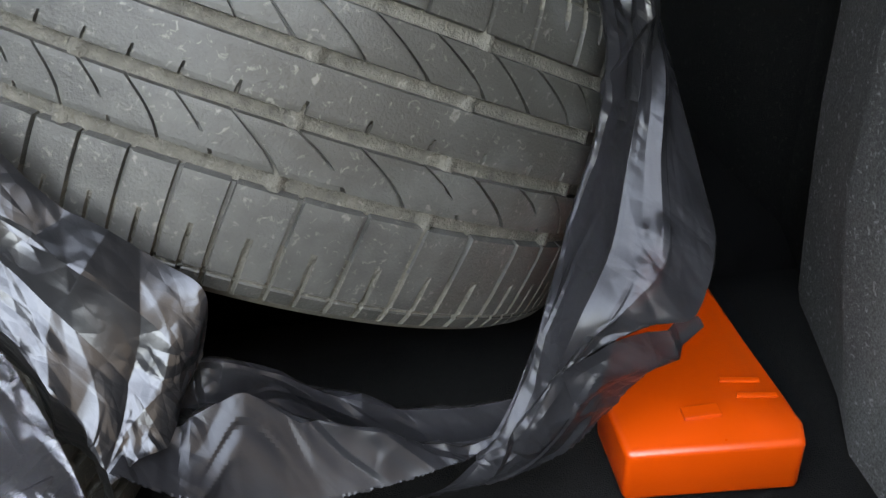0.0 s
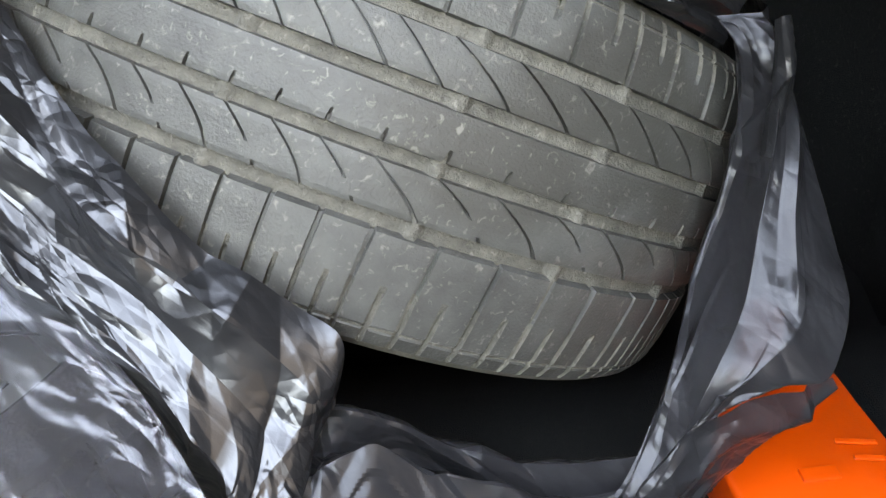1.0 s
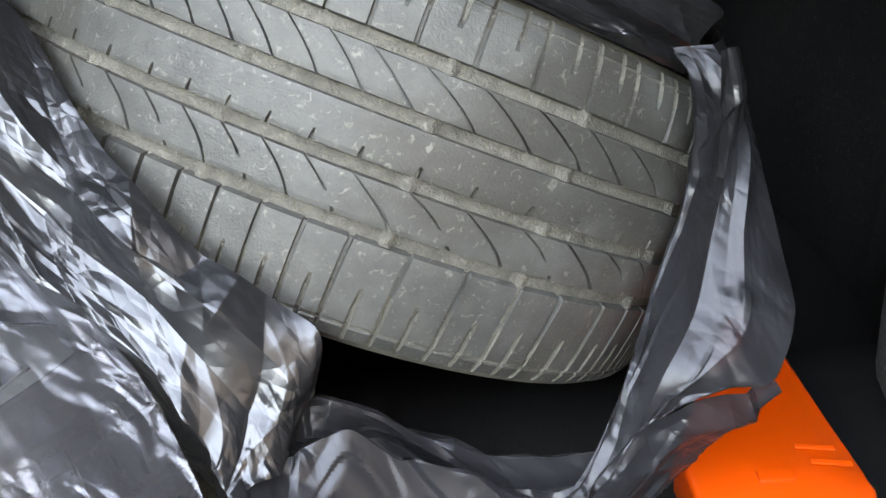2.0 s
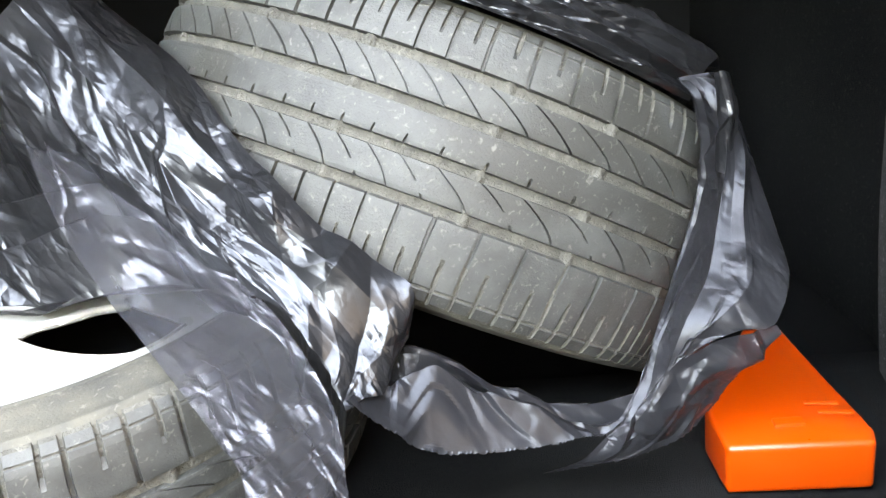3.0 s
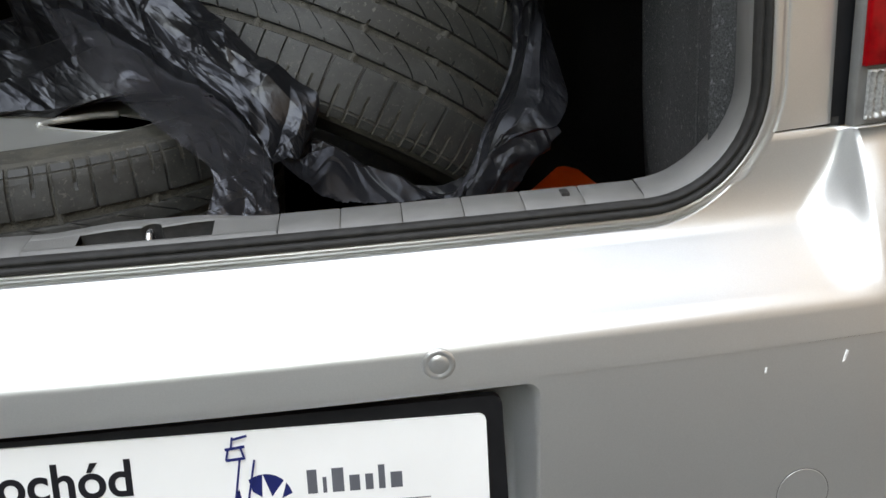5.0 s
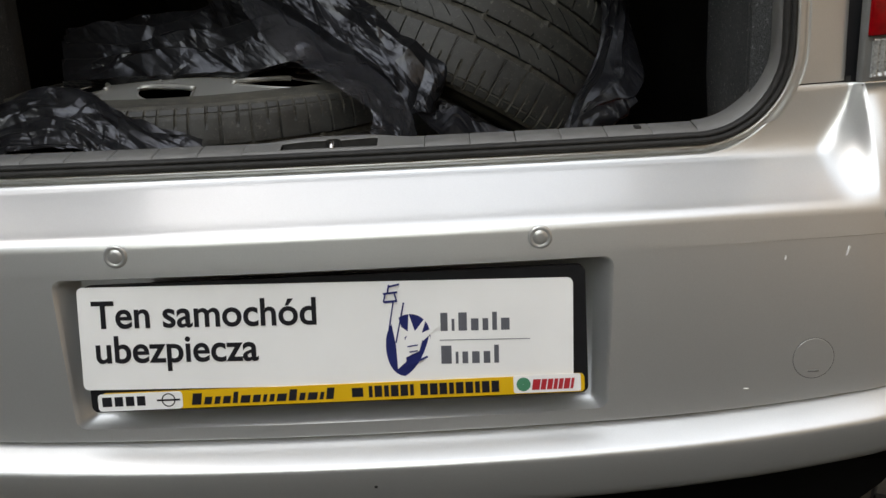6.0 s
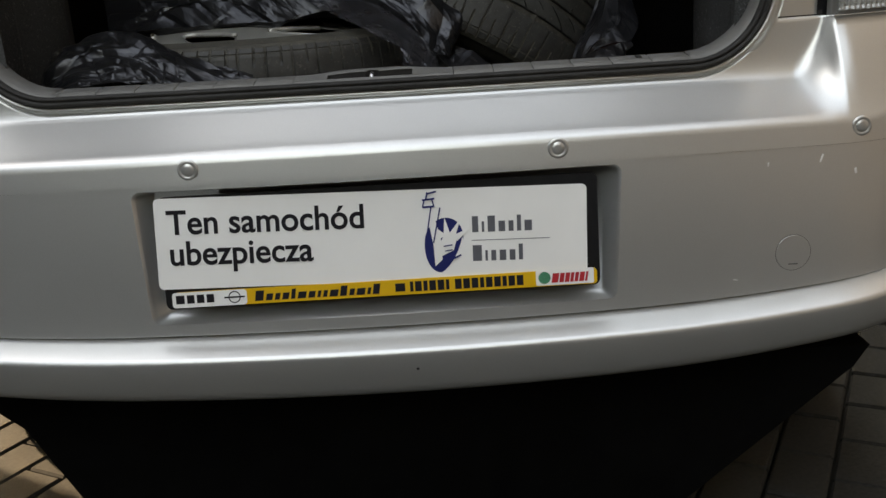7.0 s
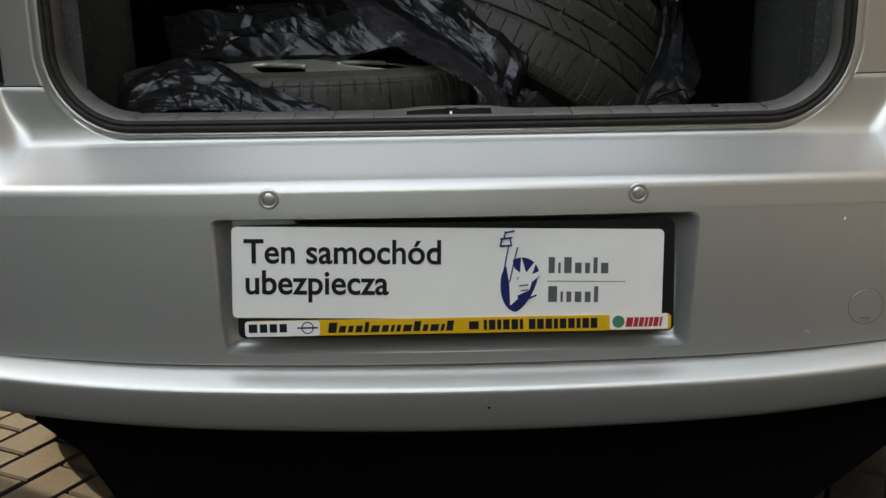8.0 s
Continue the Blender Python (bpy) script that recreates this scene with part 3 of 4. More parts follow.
def tail_lamp(s):
    def shell(name, x0, x1, z0, z1, mat, parent, d=0.0, lab="", k=14, rib=0.0, deep=0.012):
        zs = [z0, z0 + 0.0012] + [z0 + 0.003 + (z1 - z0 - 0.006) * j / 8 for j in range(9)] + [z1 - 0.0012, z1]
        xs = [x0, x0 + 0.0012] + [x0 + 0.003 + (x1 - x0 - 0.006) * i / k for i in range(k + 1)] + [x1 - 0.0012, x1]
        rows = []
        for j, z in enumerate(zs):
            row = []
            for i, x in enumerate(xs):
                e = 0.0
                if i in (0, len(xs) - 1) or j in (0, len(zs) - 1):
                    e = deep
                elif i in (1, len(xs) - 2) or j in (1, len(zs) - 2):
                    e = 0.0008
                elif rib:
                    e = rib * (i % 4 in (1, 2)) + rib * 0.5 * (j % 2)
                row.append((s * (x + 0.02 * (z - 0.66)), 0.092 + d + plan(x) * 0.95 + e, z))
            rows.append(row)
        return on_car(link(name, *grid(rows), mat, parent, lab))
    lamp = shell("tail_lamp", 0.567, 0.86, 0.6665, 1.10, M_BLACKP, car, 0.008, "tail lamp with red upper and clear lower lens", deep=0.05)
    rim = shell("lens_rim", 0.584, 0.85, 0.6685, 1.095, M_SILL, lamp, -0.008, "clear plastic lens edge")
    shell("clear_lens", 0.594, 0.84, 0.6735, 0.7165, M_CLEARLENS, lamp, -0.0135, "ribbed clear lower lens", 120, 0.0040)
    shell("red_lens", 0.588, 0.845, 0.7185, 1.09, M_REDLENS, lamp, -0.0145, "red upper lens")


tail_lamp(1)
tail_lamp(-1)
for s in (-1, 1):
    # dark joint above the bumper's raised corner
    rows = [[(s * x, 0.0925 + plan(x) * 0.95 + 0.006 * smoothstep(0.515, 0.575, x), z) for x in [0.5135 + 0.066 * i / 10 for i in range(11)]] for z in (0.667, 0.6765)]
    on_car(link("panel_gap", *grid(rows), M_SEAL, car))


# ---- number plate ----
def words(name, text, size, at, mat, parent, label="", bold=0.0, squeeze=1.0):
    cu = bpy.data.curves.new(name, "FONT")
    cu.body, cu.size, cu.extrude, cu.offset = text, size, 0.0003, bold
    tmp = new(name + "_source", cu)
    me = bpy.data.meshes.new_from_object(tmp.evaluated_get(bpy.context.evaluated_depsgraph_get()))
    bpy.data.objects.remove(tmp)
    bpy.data.curves.remove(cu)
    me.materials.clear()
    me.materials.append(mat)
    ob = new(name, me)
    ob.parent = parent
    ob.matrix_local = Matrix.Translation(at) @ pose(0, 0, 0, 90, 0, 0) @ Matrix.Diagonal((squeeze, 1, 1, 1))
    return tagged(ob, label)


def rounded(x0, x1, z0, z1, r, y0, y1):
    bm = bmesh.new()
    pts = []
    for cx, cz, a0 in ((x1 - r, z0 + r, -90), (x1 - r, z1 - r, 0), (x0 + r, z1 - r, 90), (x0 + r, z0 + r, 180)):
        for i in range(6):
            a = radians(a0 + 18 * i)
            pts.append((cx + r * math.cos(a), cz + r * math.sin(a)))
    f = [bm.verts.new((x, y0, z)) for x, z in pts]
    b = [bm.verts.new((x, y1, z)) for x, z in pts]
    bm.faces.new(f)
    bm.faces.new(b[::-1])
    k = len(pts)
    for i in range(k):
        bm.faces.new((f[i], b[i], b[(i + 1) % k], f[(i + 1) % k]))
    return bm


def number_plate():
    # local frame: x across, z up, y into the car; set at the plate's middle
    plate = part("number_plate", rounded(-0.2665, 0.2665, -0.0760, 0.0620, 0.008, -0.004, 0.006), M_BLACKP, None)
    tagged(plate, "black number plate holder with a white insurance card on the bumper", "number plate")
    part("plate_mount", box(-0.20, 0.20, 0.0055, 0.026, -0.045, 0.045, 0.003), M_BLACKP, plate)
    c = part("white_card", rounded(-0.2655, 0.2575, -0.0550, 0.0562, 0.006, -0.0068, -0.0045), M_WHITE, plate, "white printed card slipped in askew")
    c.matrix_local = Matrix.Translation((-0.0055, 0, -0.001)) @ pose(0, 0, 0, 0, 1.35, 0)
    yt = -0.0071
    words("lettering", "Ten samochód", 0.0415, (-0.2510, yt, 0.0125), M_INK, c, "black printed words", 0.0007, 0.965)
    words("lettering", "ubezpiecza", 0.0415, (-0.2510, yt, -0.0252), M_INK, c, "black printed words", 0.0007, 0.965)
    # emblem drawn as plain dark blue shapes: an oval with white points, a slanting bar with a knob
    def shape(name, pts, mat, y, label=""):
        bm = bmesh.new()
        bm.faces.new([bm.verts.new((x, y, z)) for x, z in pts])
        return part(name, bm, mat, c, label)

    oval = []
    for i in range(32):
        a = 2 * math.pi * i / 32
        x, z = 0.0235 * math.cos(a), (0.027 if math.sin(a) > 0 else 0.040) * math.sin(a)
        oval.append((0.0835 + x + 0.10 * z, -0.006 + z + (0.012 * max(0.0, x / 0.0235) if z < 0 else 0)))
    shape("emblem", oval, M_BLUE, yt, "plain dark blue emblem")
    hub = (0.0885, -0.0100)
    for n, (turn, size) in enumerate(((128, 0.026), (97, 0.032), (62, 0.034), (33, 0.036))):
        a = radians(turn)
        ox, oz = math.cos(a), math.sin(a)
        shape("emblem_point", [(hub[0] + ox * 0.010 - oz * 0.0042, hub[1] + oz * 0.010 + ox * 0.0042), (hub[0] + ox * 0.010 + oz * 0.0042, hub[1] + oz * 0.010 - ox * 0.0042), (hub[0] + ox * size, hub[1] + oz * size)], M_WHITE, yt - 0.0003 - 0.00008 * n)
    shape("emblem_block", [(0.0800, -0.0260), (0.0950, -0.0190), (0.1000, -0.0020), (0.0840, 0.0020), (0.0790, -0.0100)], M_WHITE, yt - 0.0007)
    shape("emblem_stroke", [(0.0625, 0.0330), (0.0700, 0.0330), (0.0800, -0.0060), (0.0810, -0.0300), (0.0720, -0.0380), (0.0705, -0.0120)], M_WHITE, yt - 0.0008)
    for n, (x, z, w, h, t) in enumerate(((0.0650, 0.0120, 0.0016, 0.046, 10), (0.0752, 0.0120, 0.0016, 0.044, 12), (0.0660, 0.0440, 0.0150, 0.0022, -6), (0.0655, 0.0350, 0.0135, 0.0022, -4), (0.0600, 0.0395, 0.0016, 0.010, 14), (0.0715, 0.0395, 0.0016, 0.010, -14),
                                         (0.0700, 0.0520, 0.0120, 0.0020, -12), (0.0640, 0.0485, 0.0016, 0.009, 10), (0.0900, -0.0310, 0.0300, 0.0022, -24), (0.0880, -0.0130, 0.0110, 0.0014, -8), (0.0890, -0.0190, 0.0090, 0.0014, -8))):
        ob = part("emblem_line", box(-w / 2, w / 2, yt - 0.0012 - 0.00006 * n, yt - 0.0010 - 0.00006 * n, -h / 2, h / 2), M_BLUE, c)
        ob.matrix_local = Matrix.Translation((x, 0, z)) @ pose(0, 0, 0, 0, t, 0)
    # brand words become rows of plain bars
    def bars(x, z, widths, h, mat, parent, y, gap=0.0022, slant=0.0, low=""):
        for n, w in enumerate(widths):
            hh = h * (0.66 if str(n % 10) in low else 1.0)
            bm = bmesh.new()
            q = [(x, z), (x + w, z), (x + w + slant, z + hh), (x + slant, z + hh)]
            bm.faces.new([bm.verts.new((a, y, b)) for a, b in q])
            part("print_bar", bm, mat, parent)
            x += w + gap
    bars(0.118, 0.002, (0.0075, 0.003, 0.009, 0.008, 0.006, 0.005, 0.009), 0.0195, M_GREYINK, c, yt, 0.0042, 0, "1346")
    bars(0.118, -0.0335, (0.011, 0.003, 0.006, 0.008, 0.007, 0.005), 0.0195, M_GREYINK, c, yt, 0.0042, 0, "1234")
    part("print_rule", box(0.117, 0.212, yt - 0.0001, yt, -0.0083, -0.0075), M_GREYINK, c)
    # strip along the bottom of the holder
    ys = -0.0085
    part("strip", rounded(-0.2540, 0.2620, -0.0735, -0.0545, 0.004, ys, -0.004), M_YELLOW, plate, "yellow printed strip along the holder")
    part("strip_end", rounded(-0.2575, -0.1665, -0.0735, -0.0545, 0.004, ys - 0.0004, ys), M_WHITE, plate, "white end of the strip")
    part("strip_end", rounded(0.1870, 0.2580, -0.0725, -0.0535, 0.002, ys - 0.0004, ys), M_WHITE, plate, "white end of the strip")
    yb = ys - 0.0007
    bars(-0.2530, -0.0685, (0.0105, 0.009, 0.009, 0.009), 0.0105, M_INK, plate, yb, 0.0030)
    rows = [[(-0.1815 + r * math.cos(2 * math.pi * i / 24), yb, -0.0635 + r * math.sin(2 * math.pi * i / 24)) for i in range(24)] for r in (0.0075, 0.0062)]
    link("print_ring", *grid(rows, close_u=True), M_INK, plate, smooth=False)
    part("print_rule", box(-0.194, -0.169, yb - 0.0001, yb, -0.0645, -0.0625), M_INK, plate)
    bars(-0.1570, -0.0700, (0.010, 0.008, 0.006, 0.008, 0.005, 0.010, 0.008, 0.004, 0.005, 0.010, 0.008, 0.006, 0.010, 0.004, 0.008), 0.0125, M_INK, plate, yb, 0.0030, 0.002, "12356789")
    bars(0.0150, -0.0690, (0.012,), 0.010, M_INK, plate, yb)
    bars(0.0330, -0.0700, (0.004, 0.008, 0.005, 0.008, 0.008, 0.004), 0.0125, M_INK, plate, yb, 0.0022)
    bars(0.0880, -0.0700, (0.008, 0.008, 0.008, 0.005, 0.008, 0.008, 0.005, 0.008, 0.008), 0.0125, M_INK, plate, yb, 0.0022)
    rows = [[(0.1975 + r * math.cos(2 * math.pi * i / 20), yb, -0.0630 + r * math.sin(2 * math.pi * i / 20)) for i in range(20)] for r in (0.0075, 0.0002)]
    link("print_disc", *grid(rows, close_u=True), M_GREEN, plate, smooth=False)
    bars(0.2060, -0.0695, (0.008, 0.0055, 0.0055, 0.004, 0.0045, 0.006, 0.003), 0.0115, M_RED, plate, yb, 0.0012, 0.002)
    plate.matrix_world = Matrix.Translation((0.001, 0.004, 0.446)) @ pose(0, 0, 0, -7.5, 0, 0)
    return plate


number_plate()


# ---- tyres ----
def tyre_profile_point(s, R, half):
    """Radius of the crowned tread at axial place s."""
    return R - 0.10 * s * s / half - 0.006 * max(0, (abs(s) - 0.8 * half) / (0.2 * half)) ** 2


def pitch_angles(first):
    """Angles of the shoulder cuts round a tyre: short and long pitches in turn, which keeps a tyre quiet."""
    rest = (6.3, 5.4, 4.9, 5.0, 5.6, 6.9, 7.1, 5.6, 4.9, 5.5)
    steps = [4.8, 4.9, 4.9, 5.0, 5.5, 7.1, 7.0, 7.6, 6.6, 8.3]
    open_arc = 360 - sum(steps)
    tail = [rest[i % 10] for i in range(int(open_arc / 5.72))]
    steps += [q * open_arc / sum(tail) for q in tail]
    marks = [first]
    for q in steps:
        marks.append(marks[-1] + q)
    return marks


def tyre(name, R, half, grooves, gw, marks, label, seed, rim_r=0.200):
    """A worn road tyre: carcass with dusty grooves, five tread ribs cut by sipes, two sidewalls."""
    rnd = random.Random(seed)
    thing = empty(name, (0, 0, 0), label, "tyre")
    pitches = len(marks) - 1

    def turned(u):
        """Angle at u pitches; the full cut of a shoulder stands at a fifth of its pitch."""
        u -= 0.2
        i = math.floor(u)
        a, b = marks[i % pitches], marks[i % pitches + 1]
        return radians(a + (b - a) * (u - i) + 360 * (i // pitches))
    depth = 0.0065
    n = 240
    # groove floor
    rows = []
    ss = [-half + 2 * half * i / 44 for i in range(45)]
    bars = [2 * math.pi * (k + 0.3 + 0.1 * (k % 2)) / 18 for k in range(18)]
    m = 720
    for s in ss:
        row = []
        for i in range(m):
            th = 2 * math.pi * i / m
            near = min(abs((th - b + math.pi) % (2 * math.pi) - math.pi) for b in bars)
            rise = 0.0042 if near < 0.014 else 0.0006 * math.sin(th * 61 + s * 90) * math.sin(th * 37)
            r = tyre_profile_point(s, R, half) - depth + rise
            row.append((r * math.cos(th), r * math.sin(th), s))
        rows.append(row)
    link("groove_floor", *grid(rows, close_u=True), M_GROOVE, thing, "dusty brown tread grooves")
    edges = [-half] + sorted(grooves) + [half]
    for k in range(5):
        s0 = edges[k] + (gw / 2 if k else 0)
        s1 = edges[k + 1] - (gw / 2 if k < 4 else 0)
        shoulder = k in (0, 4)
        centre = k == 2
        flip = 1 if k < 2 else -1
        sn = [0, 0.03, 0.14, 0.28, 0.42, 0.56, 0.7, 0.84, 0.97, 1]
        if shoulder:
            sn = [0, 0.03, 0.15, 0.165, 0.19, 0.205, 0.42, 0.56, 0.7, 0.795, 0.81, 0.835, 0.85, 0.97, 1]
        # bend of the sipes across the rib, in pitches
        if shoulder:
            bend = lambda v: 0.05 * (v - 0.5) + 0.12 * (v - 0.5) ** 2
        elif centre:
            bend = lambda v: 0.12 * (v - 0.5)
        elif k == 1:
            bend = lambda v: 1.5 * (1 - v) - 0.55 * (1 - v) ** 2
        else:
            bend = lambda v: -0.7 * v - 0.4 * v * v
        cols = []
        for p in range(pitches):
            wob = rnd.uniform(-0.03, 0.03)
            # cuts: 1 across, 2 low third, 3 high third, 4 low notch, 5 broken in the middle
            w = 0.046 if shoulder else 0.034
            if shoulder:
                cuts = ((0.2 if k == 0 else 0.12, 1), (0.7, 2 if k == 0 else 3))
            elif centre:
                cuts = ((0.86, 4),)
            elif k == 1:
                cuts = ((0.79, 5 if p % 2 else 1),)
            else:
                cuts = ((0.45, 1),)
            for a, c in cuts:
                cols += [(p + a + wob - w * 1.25, 0), (p + a + wob - w * 0.8, c), (p + a + wob + w * 0.8, c), (p + a + wob + w * 1.25, 0)]
            cols += [(p + (cuts[0][0] + q) % 1 + wob, 0) for q in ((0.25, 0.75) if shoulder else (0.25, 0.5, 0.75))]
        cols.sort()
        rows = []
        for v in sn:
            s = s0 + (s1 - s0) * v
            edge = 1 if v in (0, 1) else 0
            row = []
            for u, c in cols:
                th = turned(u + bend(v))
                r = tyre_profile_point(s, R, half)
                deep = (c == 1) or (c == 2 and v < 0.52) or (c == 3 and v > 0.50) or (c == 4 and v < 0.16) or (c == 5 and (v < 0.10 or v > 0.55))
                if shoulder and c == 1 and ((k == 0 and v < 0.02) or (k == 4 and v > 0.98)):
                    deep = True
                if deep:
                    r -= 0.004
                if shoulder and v in ((0.165, 0.19) if k == 0 else (0.81, 0.835)):
                    r -= 0.0012
                if edge and not ((k == 0 and v == 0) or (k == 4 and v == 1)):
                    r -= 0.0062
                elif edge:
                    r -= 0.003
                elif v in (0.03, 0.97):
                    r -= 0.0005
                row.append((r * math.cos(th), r * math.sin(th), s))
            rows.append(row)
        ob = link("tread_rib", *grid(rows, close_u=True), M_RUBBER, thing, "grey worn tread rib", smooth=False)
        if shoulder:
            # dust packed into the outer ends of the cuts
            ob.data.materials.append(M_GROOVE)
            for p in ob.data.polygons:
                co = [ob.data.vertices[i].co for i in p.vertices]
                s = sum(c.z for c in co) / 4
                low = sum(tyre_profile_point(c.z, R, half) - math.hypot(c.x, c.y) for c in co) / 4
                if low > 0.0009 and abs(s) > half - 0.50 * (s1 - s0):
                    p.material_index = 1
    for sgn in (-1, 1):
        rt = tyre_profile_point(half, R, half) - 0.0025
        prof = [(half - 0.002, rt), (half + 0.003, rt - 0.004), (half + 0.0035, rt - 0.007), (half + 0.0025, rt - 0.0085), (half + 0.006, rt - 0.018), (half + 0.0075, rt - 0.030), (half + 0.0083, rt - 0.033), (half + 0.0085, rt - 0.036), (half + 0.0085, rt - 0.040),
                (half + 0.0078, rt - 0.0425), (half + 0.0088, rt - 0.0435), (half + 0.0080, rt - 0.0465), (half + 0.004, rim_r + 0.006), (half - 0.004, rim_r), (half - 0.02, rim_r - 0.002), (half - 0.05, rim_r - 0.004)]
        rows = [[(r * math.cos(2 * math.pi * i / n), r * math.sin(2 * math.pi * i / n), sgn * s) for i in range(n)] for s, r in prof]
        link("sidewall", *grid(rows, close_u=True), M_WALL, thing, "dusty ribbed sidewall")
    return thing


def aim(a, c):
    """Pose that turns the local z axis to a, with its origin at c."""
    return Matrix.Translation(c) @ Vector(a).to_track_quat("Z", "Y").to_matrix().to_4x4()


worn_tyre = tyre("worn_tyre", 0.305, 0.112, [-0.0405, -0.0055, 0.0305, 0.0650], 0.0078, pitch_angles(118.8), "worn grey car tyre with dusty grooves leaning in a torn bag", 3)
lean = Vector((math.tan(radians(26.6)), math.tan(radians(21.6)), 1))
worn_tyre.matrix_world = aim(lean, Vector((0.140, 0.748, 0.680)) - lean.normalized() * 0.015)

wheel_tyre = tyre("spare_wheel", 0.308, 0.083, [-0.048, -0.022, 0.004, 0.030], 0.0085, [7.2 * i for i in range(51)], "complete car wheel with silver hubcap lying flat in the boot", 5, 0.247)
tagged(wheel_tyre, category="wheel")


def hubcap(thing, half):
    """Silver hubcap with windows near its rim, over a dark steel wheel."""
    z0 = half - 0.007
    n, holes, shift = 420, 7, 0.015
    prof = [(0.250, 0.004), (0.2485, 0.010), (0.246, 0.0125), (0.242, 0.0125), (0.240, 0.0105), (0.2375, 0.0100), (0.232, 0.0101), (0.226, 0.0105)]
    prof += [(0.222 - 0.003 * i, 0.0108 + 0.00035 * i) for i in range(36)]
    prof += [(0.110, 0.0245), (0.100, 0.0265), (0.085, 0.0270), (0.060, 0.026), (0.052, 0.0235), (0.048, 0.0262), (0.040, 0.0262), (0.036, 0.021), (0.012, 0.020), (0.0005, 0.020)]
    rows = [[(r * math.cos(2 * math.pi * i / n), r * math.sin(2 * math.pi * i / n), z0 + z) for i in range(n)] for r, z in prof]
    v, f = grid(rows, close_u=True)
    def inner(t):
        """Inner edge of a window, t from -1 at its pointed end to 1 at its blunt end."""
        return 0.150 + 0.008 * t + 0.030 * max(0.0, abs(t) - 0.5) ** 1.4
    def outer(t):
        return 0.228 - 0.062 * max(0.0, 0.25 - t) ** 1.3 - 0.010 * max(0.0, t - 0.6)
    def hole(q):
        c = sum((Vector(v[i]) for i in q), Vector()) / 4
        r, a = math.hypot(c.x, c.y), (math.atan2(c.y, c.x) / (2 * math.pi) * holes + shift) % 1
        t = (a - 0.5) / 0.31
        return abs(t) < 1 and inner(t) < r < outer(t)
    f2 = [q for q in f if not hole(q)]
    ob = link("hubcap", v, f2, M_HUB, thing, "silver painted hubcap with seven windows")
    # raised rims of the windows, thick along the inner edge
    for h in range(holes):
        c = 2 * math.pi * (h + 0.5 - shift) / holes
        ts = [-1 + i / 9 for i in range(19)]
        def at(r, t, dz=0.0):
            a = c + 2 * math.pi * 0.31 * t / holes
            return (r * math.cos(a), r * math.sin(a), z0 + 0.0115 + (0.222 - r) * 0.117 + dz)
        tube("window_rim", [at(inner(t) - 0.004, t, 0.0) for t in ts], 0.0040, M_HUB, ob, n=10)
        tube("window_rim", [at(inner(-1), -1)] + [at(outer(t), t) for t in ts] + [at(inner(1), 1)], 0.0014, M_HUB, ob, n=6)
    rows = [[(r * math.cos(2 * math.pi * i / 60), r * math.sin(2 * math.pi * i / 60), z) for i in range(60)] for r, z in ((0.247, z0), (0.235, z0 - 0.035), (0.15, z0 - 0.045), (0.05, z0 - 0.02), (0.001, z0 - 0.02))]
    link("steel_wheel", *grid(rows, close_u=True), M_DARK, thing, "dark steel wheel behind the hubcap")


hubcap(wheel_tyre, 0.083)
wheel_tyre.matrix_world = aim((0.0, 0.0, 1.0), (-0.240, 0.522, BOOT_FLOOR + 0.0925)) @ pose(0, 0, 0, 0, 0, 6.3)


# ---- orange case ----
def orange_case():
    z0, z1 = BOOT_FLOOR + 0.002, BOOT_FLOOR + 0.045
    out = [(0.353, 0.390), (0.463, 0.383), (0.468, 0.402), (0.464, 0.418), (0.452, 0.575), (0.440, 0.600), (0.425, 0.598), (0.350, 0.450)]
    case = part("warning_case", prism(out, z0, z1, 0.005, 3), M_ORANGE, None, "", True)
    tagged(case, "bright orange plastic triangular case on the boot floor", "case")
    part("raised_label", box(0.396, 0.420, 0.412, 0.422, z1 - 0.001, z1 + 0.0026, 0.0008), M_ORANGE, case)
    for x, y, w in ((0.441, 0.440, 0.026), (0.447, 0.425, 0.026)):
        ob = part("moulded_rib", box(-w / 2, w / 2, -0.002, 0.002, 0, 0.002, 0.0008), M_ORANGE, case)
        ob.matrix_local = Matrix.Translation((x, y, z1 + 0.0004)) @ pose(0, 0, 0, 0, 0, -10)
    return case


orange_case()


# ---- bin bags ----
def spline(pts, t):
    """Catmull-Rom through pts, t from 0 to 1."""
    k = len(pts) - 1
    f = min(max(t, 0), 1) * k
    i = min(int(f), k - 1)
    f -= i
    p0, p1, p2, p3 = pts[max(i - 1, 0)], pts[i], pts[i + 1], pts[min(i + 2, k)]
    return 0.5 * ((2 * p1) + (p2 - p0) * f + (2 * p0 - 5 * p1 + 4 * p2 - p3) * f * f + (3 * p1 - p0 - 3 * p2 + p3) * f ** 3)


def straight(pts, t):
    """The same with straight legs, which leaves a crease at each guide line."""
    f = min(max(t, 0), 1) * (len(pts) - 1)
    i = min(int(f), len(pts) - 2)
    return pts[i].lerp(pts[i + 1], f - i)


def toss(i, j, s):
    """Even random number from -1 to 1 for a lattice point."""
    return (math.sin(i * 127.1 + j * 311.7 + s * 74.7) * 43758.5453) % 1.0 * 2.0 - 1.0


